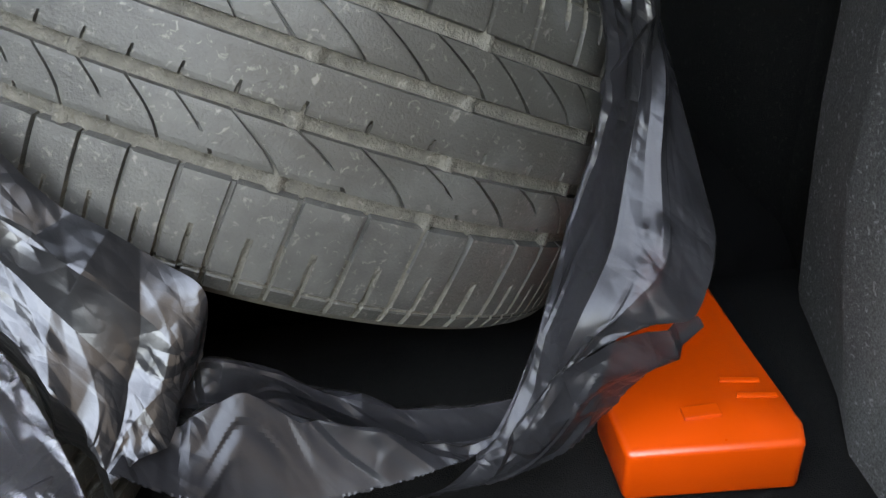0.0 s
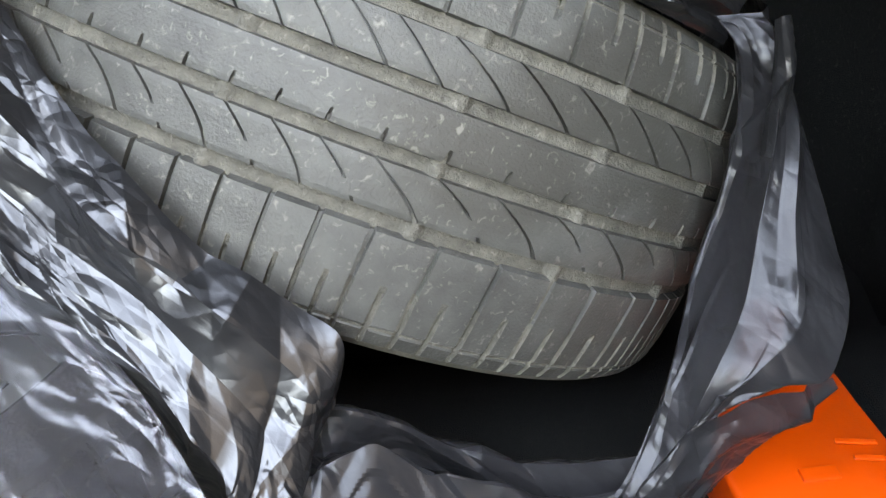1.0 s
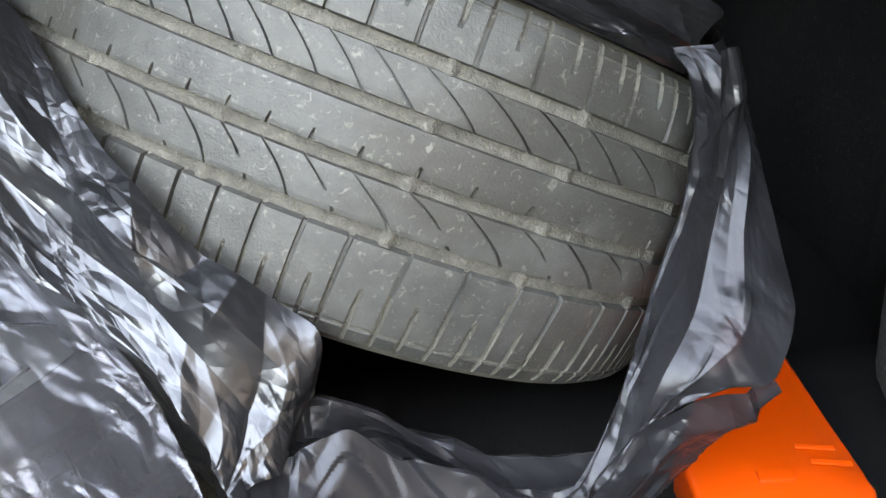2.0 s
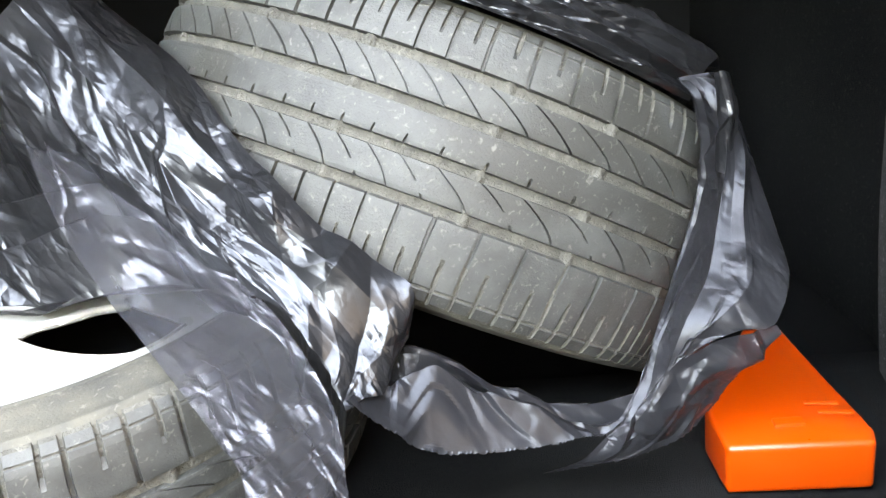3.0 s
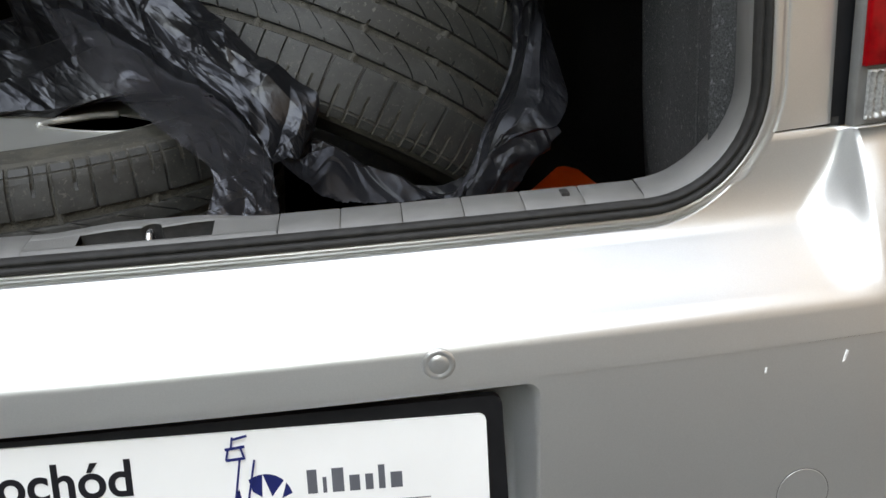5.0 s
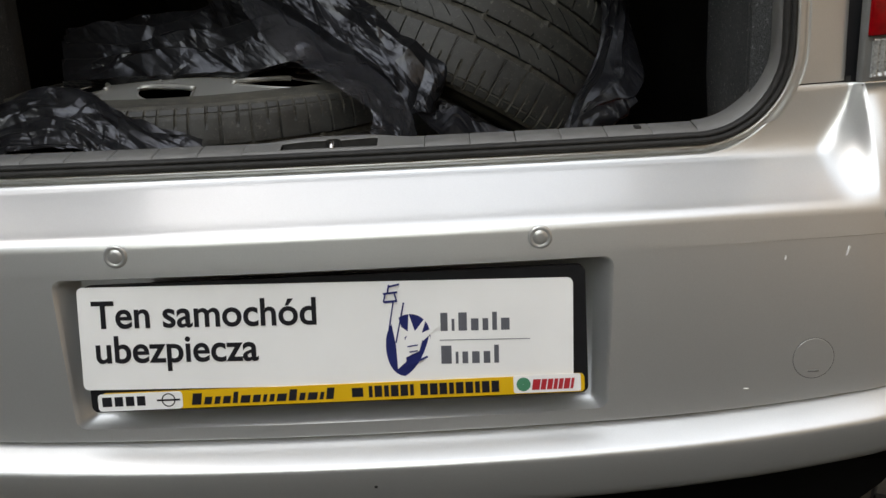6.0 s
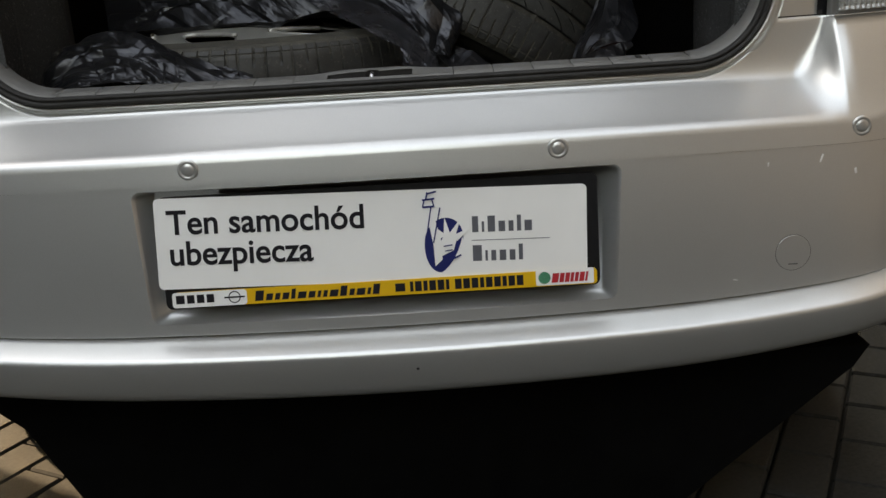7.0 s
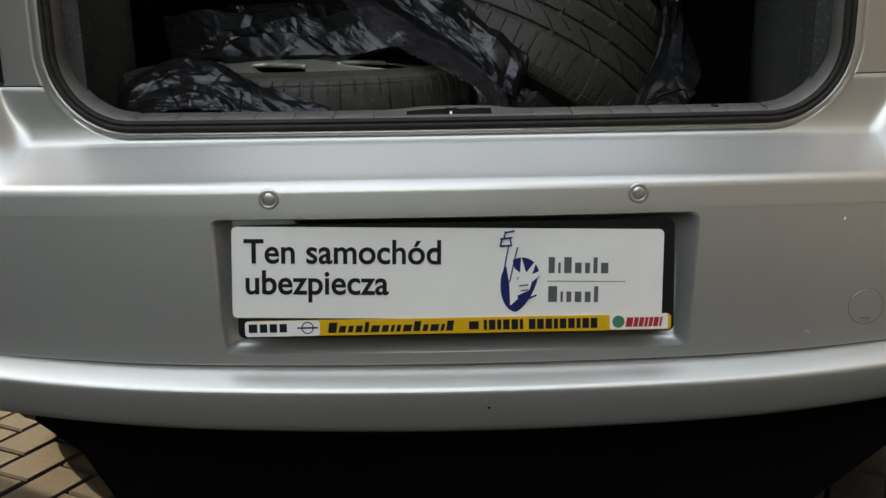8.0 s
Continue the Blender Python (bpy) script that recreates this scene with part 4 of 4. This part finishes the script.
def facet(u, v, su, sv, turn, seed):
    """Height of a film creased along straight lines into flat triangles."""
    c, s = math.cos(turn), math.sin(turn)
    a, b = (u * c + v * s) / su + seed * 0.37, (v * c - u * s) / sv + seed * 0.71
    a += 0.33 * math.sin(b * 1.7 + seed)
    i, j = math.floor(a), math.floor(b)
    a, b = a - i, b - j
    h00, h10, h01, h11 = toss(i, j, seed), toss(i + 1, j, seed), toss(i, j + 1, seed), toss(i + 1, j + 1, seed)
    if toss(i + 0.5, j + 0.5, seed) > 0:
        return h00 + (h10 - h00) * a + (h11 - h10) * b if a > b else h00 + (h01 - h00) * b + (h11 - h01) * a
    return h00 + (h10 - h00) * a + (h01 - h00) * b if a + b < 1 else h11 + (h01 - h11) * (1 - a) + (h10 - h11) * (1 - b)


def pleat(u, v, su, sv, seed):
    """Height of long pleats: straight sharp ridges along u, uneven in width, slowly rising and falling."""
    b = v / sv + seed * 0.71
    j = math.floor(b)
    lo, hi = j + 0.36 * toss(j, 3, seed), j + 1 + 0.36 * toss(j + 1, 3, seed)
    if b < lo:
        j, lo, hi = j - 1, j - 1 + 0.36 * toss(j - 1, 3, seed), lo
    elif b >= hi:
        j, lo, hi = j + 1, hi, j + 2 + 0.36 * toss(j + 2, 3, seed)
    t = (b - lo) / (hi - lo)
    h = []
    for k in (j, j + 1):
        a = u / su + 7.3 * toss(k, 11, seed)
        i = math.floor(a)
        f = a - i
        f = f * f * (3 - 2 * f)
        h.append(toss(i, k, seed + 0.5) * (1 - f) + toss(i + 1, k, seed + 0.5) * f)
    return h[0] * (1 - t) + h[1] * t


def sheet(name, rails, mat, parent, label="", step=0.0013, folds=0.006, fold_w=0.022, crumple=0.004, crumple_w=0.030, fine=0.0006, creases=260, sharp=0.22, widest=0.020, seed=1, hem=0.0, flat=False):
    """A creased film stretched over guide lines: long pleats along the lines, flat facets, and straight pinched creases."""
    rails = [[Vector(p) for p in r] for r in rails]
    length = max(sum((r[i + 1] - r[i]).length for i in range(len(r) - 1)) for r in rails)
    width = max(sum((rails[j + 1][i] - rails[j][i]).length for j in range(len(rails) - 1)) for i in range(len(rails[0])))
    nu, nv = max(12, int(length / step)), max(8, int(width / step))
    P = []
    for i in range(nu + 1):
        line = [spline(r, i / nu) for r in rails]
        P.append([(straight if flat else spline)(line, j / nv) for j in range(nv + 1)])
    # pinched creases: a sharp crest with a wide flank and a steep one, running out at both ends
    rnd = random.Random(seed * 7 + 1)
    U = np.linspace(0, length, nu + 1)[:, None] * np.ones((1, nv + 1))
    spans = np.array([sum((P[i][j + 1] - P[i][j]).length for j in range(nv)) for i in range(nu + 1)])
    V = spans[:, None] * np.linspace(0, 1, nv + 1)[None, :]
    D = np.zeros((nu + 1, nv + 1))
    for k in range(int(4 + length * width * creases)):
        u0, v0 = rnd.uniform(0, 1) * length, rnd.uniform(0, 1) * width
        turn = rnd.gauss(0, 0.35) if rnd.random() < 0.75 else rnd.uniform(-1.5, 1.5)
        half, w = rnd.uniform(0.75, 3.75) * widest, rnd.uniform(0.2, 1.0) * widest
        a = (U - u0) * math.cos(turn) + (V - v0) * math.sin(turn)
        b = ((V - v0) * math.cos(turn) - (U - u0) * math.sin(turn)) * rnd.choice((-1, 1)) / w
        tent = np.clip(np.where(b > 0, 1 - b, 1 + b / 0.45), 0, 1) * np.clip(1 - np.abs(a) / half, 0, 1) ** 0.7
        D += tent * w * sharp * rnd.uniform(0.4, 1.3) * (1 if rnd.random() < 0.75 else -0.6)
    out = []
    for i in range(nu + 1):
        row = []
        for j in range(nv + 1):
            p = P[i][j]
            tu = P[min(i + 1, nu)][j] - P[max(i - 1, 0)][j]
            tv = P[i][min(j + 1, nv)] - P[i][max(j - 1, 0)]
            n = tu.cross(tv)
            n = n.normalized() if n.length > 1e-9 else Vector((0, -1, 0))
            u, v = U[i, j], V[i, j]
            m = noise.noise(Vector((u * 9, v * 9, seed * 1.7)))
            bend = 0.005 * noise.noise(Vector((u * 7, v * 7, seed + 3.3)))
            d = folds * pleat(u, v + bend + 0.10 * u, 0.26, fold_w, seed) + folds * 0.26 * pleat(u, v + bend - 0.16 * u, 0.12, fold_w * 0.42, seed + 5)
            d += crumple * max(0.2, 0.6 + 1.2 * m) * 0.8 * facet(u + bend, v, crumple_w * 1.9, crumple_w, 0.6, seed + 9)
            d += fine * max(0.0, 0.15 + 1.8 * m) * facet(u, v, 0.014, 0.008, 0.4, seed + 4)
            e = min(i, nu - i, 22) / 22
            row.append(p + n * (d + D[i, j]) * (0.35 + 0.65 * e) + (Vector((0, 0, hem * toss(i, 0, seed))) if j == nv else Vector()))
        out.append(row)
    v, f = grid(out)
    ob = link(name, v, f, mat, parent, label)
    # facets meet at sharp creases, as in crushed film
    ob.data.set_sharp_from_angle(angle=radians(9))
    return ob


def pleated(rails, extra, depth, seed, out=(-0.25, -0.70, 0.67)):
    """Guide lines set between the given ones, in turn proud and sunk, so that the film lies in long flat facets."""
    rnd = random.Random(seed)
    out = Vector(out).normalized()
    made = []
    for a, b in zip(rails, rails[1:]):
        made.append(a)
        for k in range(extra):
            t = (k + 1 + rnd.uniform(-0.22, 0.22)) / (extra + 1)
            way = (1 if (len(made) + k) % 2 else -0.8) * depth * rnd.uniform(0.5, 1.2)
            skew, phase = rnd.uniform(-0.16, 0.16), rnd.uniform(0, 6.28)
            line = []
            for i, (p, q) in enumerate(zip(a, b)):
                f = i / (len(a) - 1)
                w = min(0.9, max(0.1, t + skew * (f - 0.5)))
                line.append(Vector(p).lerp(Vector(q), w) + out * way * (0.65 + 0.35 * math.sin(phase + 5 * f)))
            made.append(line)
    return made + [rails[-1]]


torn_bag = empty("bin_bag", (0.28, 0.40, BOOT_FLOOR), "torn black plastic bin bag pulled down round the leaning tyre", "bag")
torn_bag_inv = Matrix.Translation((-0.28, -0.40, -BOOT_FLOOR))
wheel_bag = empty("bin_bag", (-0.25, 0.50, BOOT_FLOOR), "crumpled black plastic bin bag draped over the flat wheel", "bag")
wheel_bag_inv = Matrix.Translation((0.25, -0.50, -BOOT_FLOOR))


def in_bag(ob, inv):
    ob.matrix_parent_inverse = inv
    return ob


def torn_bag_sheets():
    b, k = torn_bag, torn_bag_inv
    inner = [(0.350, 0.530, 0.792), (0.358, 0.518, 0.779), (0.364, 0.516, 0.736), (0.356, 0.506, 0.690), (0.336, 0.480, 0.652), (0.311, 0.430, 0.628), (0.294, 0.408, 0.597), (0.278, 0.392, 0.575), (0.262, 0.382, 0.562)]
    lip = [(0.372, 0.520, 0.796), (0.378, 0.505, 0.782), (0.379, 0.492, 0.738), (0.366, 0.466, 0.697), (0.350, 0.434, 0.664), (0.326, 0.404, 0.638), (0.307, 0.392, 0.600), (0.290, 0.380, 0.566), (0.270, 0.376, 0.553)]
    bulge = [(0.386, 0.545, 0.790), (0.394, 0.552, 0.768), (0.398, 0.508, 0.737), (0.388, 0.466, 0.698), (0.380, 0.424, 0.662), (0.356, 0.404, 0.644), (0.332, 0.397, 0.630), (0.311, 0.394, 0.606), (0.286, 0.384, 0.581)]
    outer = [(0.394, 0.590, 0.780), (0.402, 0.575, 0.755), (0.405, 0.540, 0.737), (0.407, 0.484, 0.698), (0.410, 0.436, 0.657), (0.392, 0.402, 0.632), (0.364, 0.398, 0.629), (0.338, 0.396, 0.622), (0.314, 0.396, 0.602)]
    behind = [(0.390, 0.660, 0.765), (0.398, 0.680, 0.735), (0.404, 0.650, 0.715), (0.406, 0.590, 0.675), (0.406, 0.520, 0.632), (0.390, 0.462, 0.606), (0.366, 0.440, 0.606), (0.340, 0.424, 0.606), (0.318, 0.412, 0.590)]
    in_bag(sheet("wrap", [inner, lip, bulge, outer, behind], M_FILM3, b, "taut bag film beside the tyre", folds=0.0012, fold_w=0.034, crumple=0.0042, crumple_w=0.030, fine=0.0006, creases=160, sharp=0.26, widest=0.020, seed=3, flat=True), k)
    # rolled inner edge of the torn film
    edge = [(p[0] - 0.001, p[1] - 0.006, p[2]) for p in inner]
    edge2 = [(p[0] + 0.006, p[1] - 0.009, p[2] - 0.001) for p in inner]
    in_bag(sheet("rolled_edge", [inner, edge, edge2], M_FILM3, b, "bright rolled bag edge", folds=0.0025, fold_w=0.012, crumple=0.002, crumple_w=0.02, fine=0.0004, creases=200, seed=8), k)
    top = [(0.110, 0.410, 0.620), (0.124, 0.420, 0.626), (0.151, 0.424, 0.602), (0.184, 0.427, 0.580), (0.218, 0.427, 0.562), (0.258, 0.424, 0.560), (0.290, 0.410, 0.574)]
    mid0 = [(0.098, 0.385, 0.628), (0.118, 0.394, 0.622), (0.148, 0.403, 0.606), (0.180, 0.404, 0.580), (0.212, 0.404, 0.564), (0.252, 0.404, 0.556), (0.284, 0.398, 0.567)]
    rise = [(p[0] * 0.5 + q[0] * 0.5, p[1] * 0.5 + q[1] * 0.5 - 0.003, p[2] * 0.5 + q[2] * 0.5 + 0.013) for p, q in zip(top, mid0)]
    mid0 = [(p[0], p[1], p[2] - 0.007) for p in mid0]
    mid = [(0.088, 0.360, 0.632), (0.111, 0.370, 0.628), (0.140, 0.380, 0.634), (0.171, 0.378, 0.612), (0.203, 0.378, 0.596), (0.244, 0.383, 0.574), (0.274, 0.388, 0.570)]
    low = [(0.081, 0.330, 0.638), (0.107, 0.335, 0.610), (0.134, 0.340, 0.586), (0.171, 0.350, 0.575), (0.212, 0.360, 0.570), (0.242, 0.370, 0.567), (0.266, 0.380, 0.564)]
    in_bag(sheet("hem", [top, rise, mid0, mid, low], M_FILM3, b, "gathered bag hem with a ragged edge", folds=0.0012, fold_w=0.030, crumple=0.0062, crumple_w=0.024, fine=0.0009, creases=260, sharp=0.34, widest=0.020, seed=14, hem=0.0012, flat=True), k)
    right = [(-0.152, 0.645, 0.925), (-0.125, 0.620, 0.885), (-0.046, 0.540, 0.840), (0.002, 0.474, 0.795), (0.041, 0.437, 0.755), (0.078, 0.416, 0.729), (0.108, 0.412, 0.701), (0.129, 0.403, 0.683), (0.121, 0.393, 0.650), (0.110, 0.384, 0.634)]
    m1 = [(-0.165, 0.590, 0.922), (-0.130, 0.560, 0.885), (-0.068, 0.505, 0.838), (-0.022, 0.455, 0.795), (0.020, 0.418, 0.757), (0.058, 0.398, 0.728), (0.088, 0.390, 0.700), (0.110, 0.383, 0.672), (0.110, 0.376, 0.648), (0.108, 0.368, 0.630)]
    m2 = [(-0.177, 0.550, 0.906), (-0.134, 0.520, 0.866), (-0.093, 0.490, 0.822), (-0.049, 0.455, 0.780), (-0.005, 0.425, 0.744), (0.036, 0.405, 0.716), (0.064, 0.385, 0.690), (0.087, 0.370, 0.664), (0.097, 0.360, 0.646), (0.104, 0.352, 0.628)]
    m3 = [(-0.205, 0.555, 0.886), (-0.165, 0.515, 0.836), (-0.102, 0.478, 0.800), (-0.051, 0.442, 0.762), (-0.004, 0.412, 0.730), (0.035, 0.392, 0.703), (0.058, 0.372, 0.680), (0.077, 0.360, 0.657), (0.086, 0.350, 0.641), (0.092, 0.342, 0.633)]
    left = [(-0.232, 0.560, 0.864), (-0.193, 0.520, 0.800), (-0.112, 0.470, 0.787), (-0.054, 0.430, 0.754), (-0.003, 0.400, 0.720), (0.034, 0.380, 0.694), (0.054, 0.360, 0.674), (0.068, 0.350, 0.652), (0.075, 0.340, 0.638), (0.080, 0.330, 0.630)]
    # the film tucks down into a dark crevice on its far side
    tuck = [(p[0] - 0.012, p[1] + 0.020, p[2] - 0.055) for p in left]
    in_bag(sheet("fold", [right, m1, m2, m3, left, tuck], M_FILM, b, "crumpled shiny bag folds over the tyre", folds=0.0010, fold_w=0.034, crumple=0.0100, crumple_w=0.034, fine=0.0009, creases=150, sharp=0.30, widest=0.026, seed=24, flat=True), k)
    # loose film behind the tyre's upper shoulder
    t0 = [(0.105, 0.532, 0.899), (0.150, 0.514, 0.884), (0.196, 0.505, 0.865), (0.243, 0.504, 0.843), (0.287, 0.511, 0.818), (0.328, 0.526, 0.792), (0.362, 0.545, 0.768)]
    t1 = [(p[0] + 0.010, p[1] + 0.010, p[2] + 0.016) for p in t0]
    t2 = [(p[0] + 0.030, p[1] + 0.030, p[2] + 0.026) for p in t0]
    t3 = [(p[0] + 0.045, p[1] + 0.090, p[2] - 0.010) for p in t0]
    t4 = [(p[0] + 0.035, p[1] + 0.140, p[2] - 0.070) for p in t0]
    in_bag(sheet("collar", [t0, t1, t2, t3, t4], M_FILM, b, "loose bag film behind the tyre shoulder", folds=0.007, fold_w=0.018, crumple=0.003, crumple_w=0.03, creases=1600, sharp=0.42, widest=0.013, seed=29), k)
    # film turned under the wrap's corner, down to a ragged tip beside the case
    c0 = [(0.392, 0.402, 0.630), (0.364, 0.398, 0.627), (0.337, 0.396, 0.620), (0.310, 0.394, 0.605), (0.286, 0.384, 0.580), (0.260, 0.377, 0.562)]
    c2 = [(0.390, 0.403, 0.626), (0.362, 0.397, 0.592), (0.341, 0.398, 0.562), (0.320, 0.390, 0.548), (0.278, 0.378, 0.541), (0.211, 0.375, 0.536)]
    c1 = [((p[0] + q[0]) / 2 + 0.004, (p[1] + q[1]) / 2 - 0.003, (p[2] + q[2]) / 2 - 0.004) for p, q in zip(c0, c2)]
    in_bag(sheet("torn_flap", [c0, c1, c2], M_FILM3, b, "film turned under, mirroring the orange case", folds=0.0022, fold_w=0.020, crumple=0.002, creases=500, sharp=0.3, seed=31, hem=0.0012), k)
    # short strand twisted over the top of the wrap
    s0 = [(0.371, 0.500, 0.799), (0.371, 0.492, 0.764), (0.368, 0.484, 0.726)]
    s1 = [(0.377, 0.503, 0.800), (0.383, 0.500, 0.767), (0.377, 0.485, 0.722)]
    s2 = [(0.386, 0.515, 0.795), (0.394, 0.514, 0.766), (0.383, 0.490, 0.717)]
    in_bag(sheet("twisted_strand", [s0, s1, s2], M_FILM, b, "short twisted strand of bag film", folds=0.002, fold_w=0.010, crumple=0.0015, crumple_w=0.02, creases=900, sharp=0.3, seed=35, flat=True), k)


def wheel_bag_sheets():
    b, k = wheel_bag, wheel_bag_inv
    dl = [(-0.190, 0.530, 0.806), (-0.164, 0.485, 0.772), (-0.130, 0.435, 0.738), (-0.095, 0.392, 0.712), (-0.056, 0.345, 0.694), (-0.020, 0.298, 0.680), (0.012, 0.258, 0.664), (0.038, 0.216, 0.648), (0.032, 0.170, 0.618)]
    dm = [(-0.150, 0.520, 0.806), (-0.116, 0.475, 0.774), (-0.078, 0.430, 0.742), (-0.040, 0.385, 0.712), (-0.004, 0.340, 0.688), (0.030, 0.292, 0.668), (0.050, 0.250, 0.650), (0.062, 0.212, 0.628), (0.060, 0.172, 0.600)]
    dr = [(-0.110, 0.510, 0.796), (-0.066, 0.462, 0.762), (-0.022, 0.425, 0.730), (0.022, 0.388, 0.694), (0.055, 0.345, 0.668), (0.078, 0.305, 0.645), (0.086, 0.265, 0.626), (0.092, 0.225, 0.610), (0.092, 0.185, 0.590)]
    in_bag(sheet("hanging_strip", pleated([dl, dm, dr], 2, 0.0065, 9), M_FILM2, b, "stretched semi-clear grey strip of bag film", folds=0.0012, fold_w=0.024, crumple=0.0034, crumple_w=0.022, fine=0.0010, creases=260, sharp=0.30, widest=0.018, seed=41, flat=True), k)
    et = [(-0.53, 0.74, 0.740), (-0.471, 0.740, 0.752), (-0.410, 0.730, 0.750), (-0.340, 0.705, 0.760), (-0.275, 0.670, 0.772), (-0.195, 0.600, 0.800), (-0.120, 0.590, 0.790)]
    eb = [(-0.44, 0.47, 0.686), (-0.37, 0.440, 0.688), (-0.310, 0.428, 0.690), (-0.250, 0.420, 0.692), (-0.170, 0.415, 0.695), (-0.085, 0.408, 0.708), (-0.010, 0.420, 0.690)]
    # pleats stepping down towards the sill
    pleats = []
    for t, dz in ((0, 0), (0.08, 0.018), (0.20, -0.020), (0.36, 0.030), (0.48, -0.030), (0.62, 0.026), (0.70, -0.022), (0.82, 0.022), (0.92, -0.018), (1, 0)):
        pleats.append([(p[0] + (q[0] - p[0]) * t, p[1] + (q[1] - p[1]) * t, p[2] + (q[2] - p[2]) * t + dz * (1 + 0.3 * math.sin(p[0] * 31 + t * 9))) for p, q in zip(et, eb)])
    in_bag(sheet("drape", pleats, M_FILM, b, "crumpled black film over the hubcap", folds=0.0010, fold_w=0.030, crumple=0.0040, crumple_w=0.022, fine=0.0006, creases=300, sharp=0.40, widest=0.020, seed=44, flat=True), k)
    eback = [(p[0], p[1] + 0.22, p[2] - 0.14) for p in et]
    in_bag(sheet("drape_back", [et, eback], M_FILM, b, "black film falling behind the wheel", folds=0.008, crumple=0.004, seed=49), k)
    f0 = [(-0.470, 0.300, 0.600), (-0.440, 0.290, 0.668), (-0.390, 0.285, 0.692), (-0.330, 0.270, 0.690), (-0.290, 0.245, 0.668), (-0.230, 0.205, 0.648), (-0.165, 0.185, 0.632)]
    f1 = [(-0.480, 0.240, 0.580), (-0.450, 0.225, 0.648), (-0.390, 0.220, 0.672), (-0.325, 0.205, 0.672), (-0.280, 0.190, 0.654), (-0.220, 0.172, 0.640), (-0.160, 0.160, 0.628)]
    f2 = [(-0.480, 0.190, 0.540), (-0.450, 0.180, 0.600), (-0.390, 0.172, 0.628), (-0.325, 0.160, 0.632), (-0.280, 0.150, 0.628), (-0.220, 0.148, 0.618), (-0.160, 0.146, 0.612)]
    in_bag(sheet("crumpled_end", [f0, f1, f2], M_FILM, b, "crumpled end of the bag by the sill", folds=0.008, fold_w=0.018, crumple=0.005, crumple_w=0.022, fine=0.0008, creases=1500, sharp=0.42, widest=0.014, seed=53), k)


torn_bag_sheets()
wheel_bag_sheets()


# ---- paving ----
def pavers():
    """Oblong concrete pavers in a running bond, at an angle to the car."""
    g = ground()
    L, W, gap = 0.142, 0.090, 0.005
    bm = box(-(L - gap) / 2, (L - gap) / 2, -(W - gap) / 2, (W - gap) / 2, -0.05, 0, 0.004, 1)
    me = bpy.data.meshes.new("paver")
    bm.normal_update()
    bm.to_mesh(me)
    bm.free()
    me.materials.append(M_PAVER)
    rnd = random.Random(11)
    ang = radians(63)
    far_v, far_f = [], []
    count = 0
    for j in range(-60, 61):
        for i in range(-40, 41):
            u, v = i * L + (j % 2) * L / 2, j * W
            x, y = u * math.cos(ang) - v * math.sin(ang) - 0.8, u * math.sin(ang) + v * math.cos(ang) + 0.6
            if not -2.42 < x < 2.72 or not -2.0 < y < 2.6:
                continue
            m = Matrix.Translation((x, y, GROUND + rnd.uniform(-0.002, 0.001))) @ Euler((rnd.uniform(-0.006, 0.006), rnd.uniform(-0.006, 0.006), ang + rnd.uniform(-0.008, 0.008))).to_matrix().to_4x4()
            if count < 300 and -1.55 < x < -0.4 and -0.1 < y < 1.5 or (count < 300 and 0.45 < x < 1.2 and -0.1 < y < 0.9):
                ob = new("paver", me)
                ob.parent = g
                ob.matrix_world = m
                count += 1
            else:
                b = len(far_v)
                far_v += [tuple(m @ vv.co) for vv in me.vertices]
                far_f += [tuple(b + q for q in p.vertices) for p in me.polygons]
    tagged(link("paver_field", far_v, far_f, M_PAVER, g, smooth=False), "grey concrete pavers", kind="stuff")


pavers()
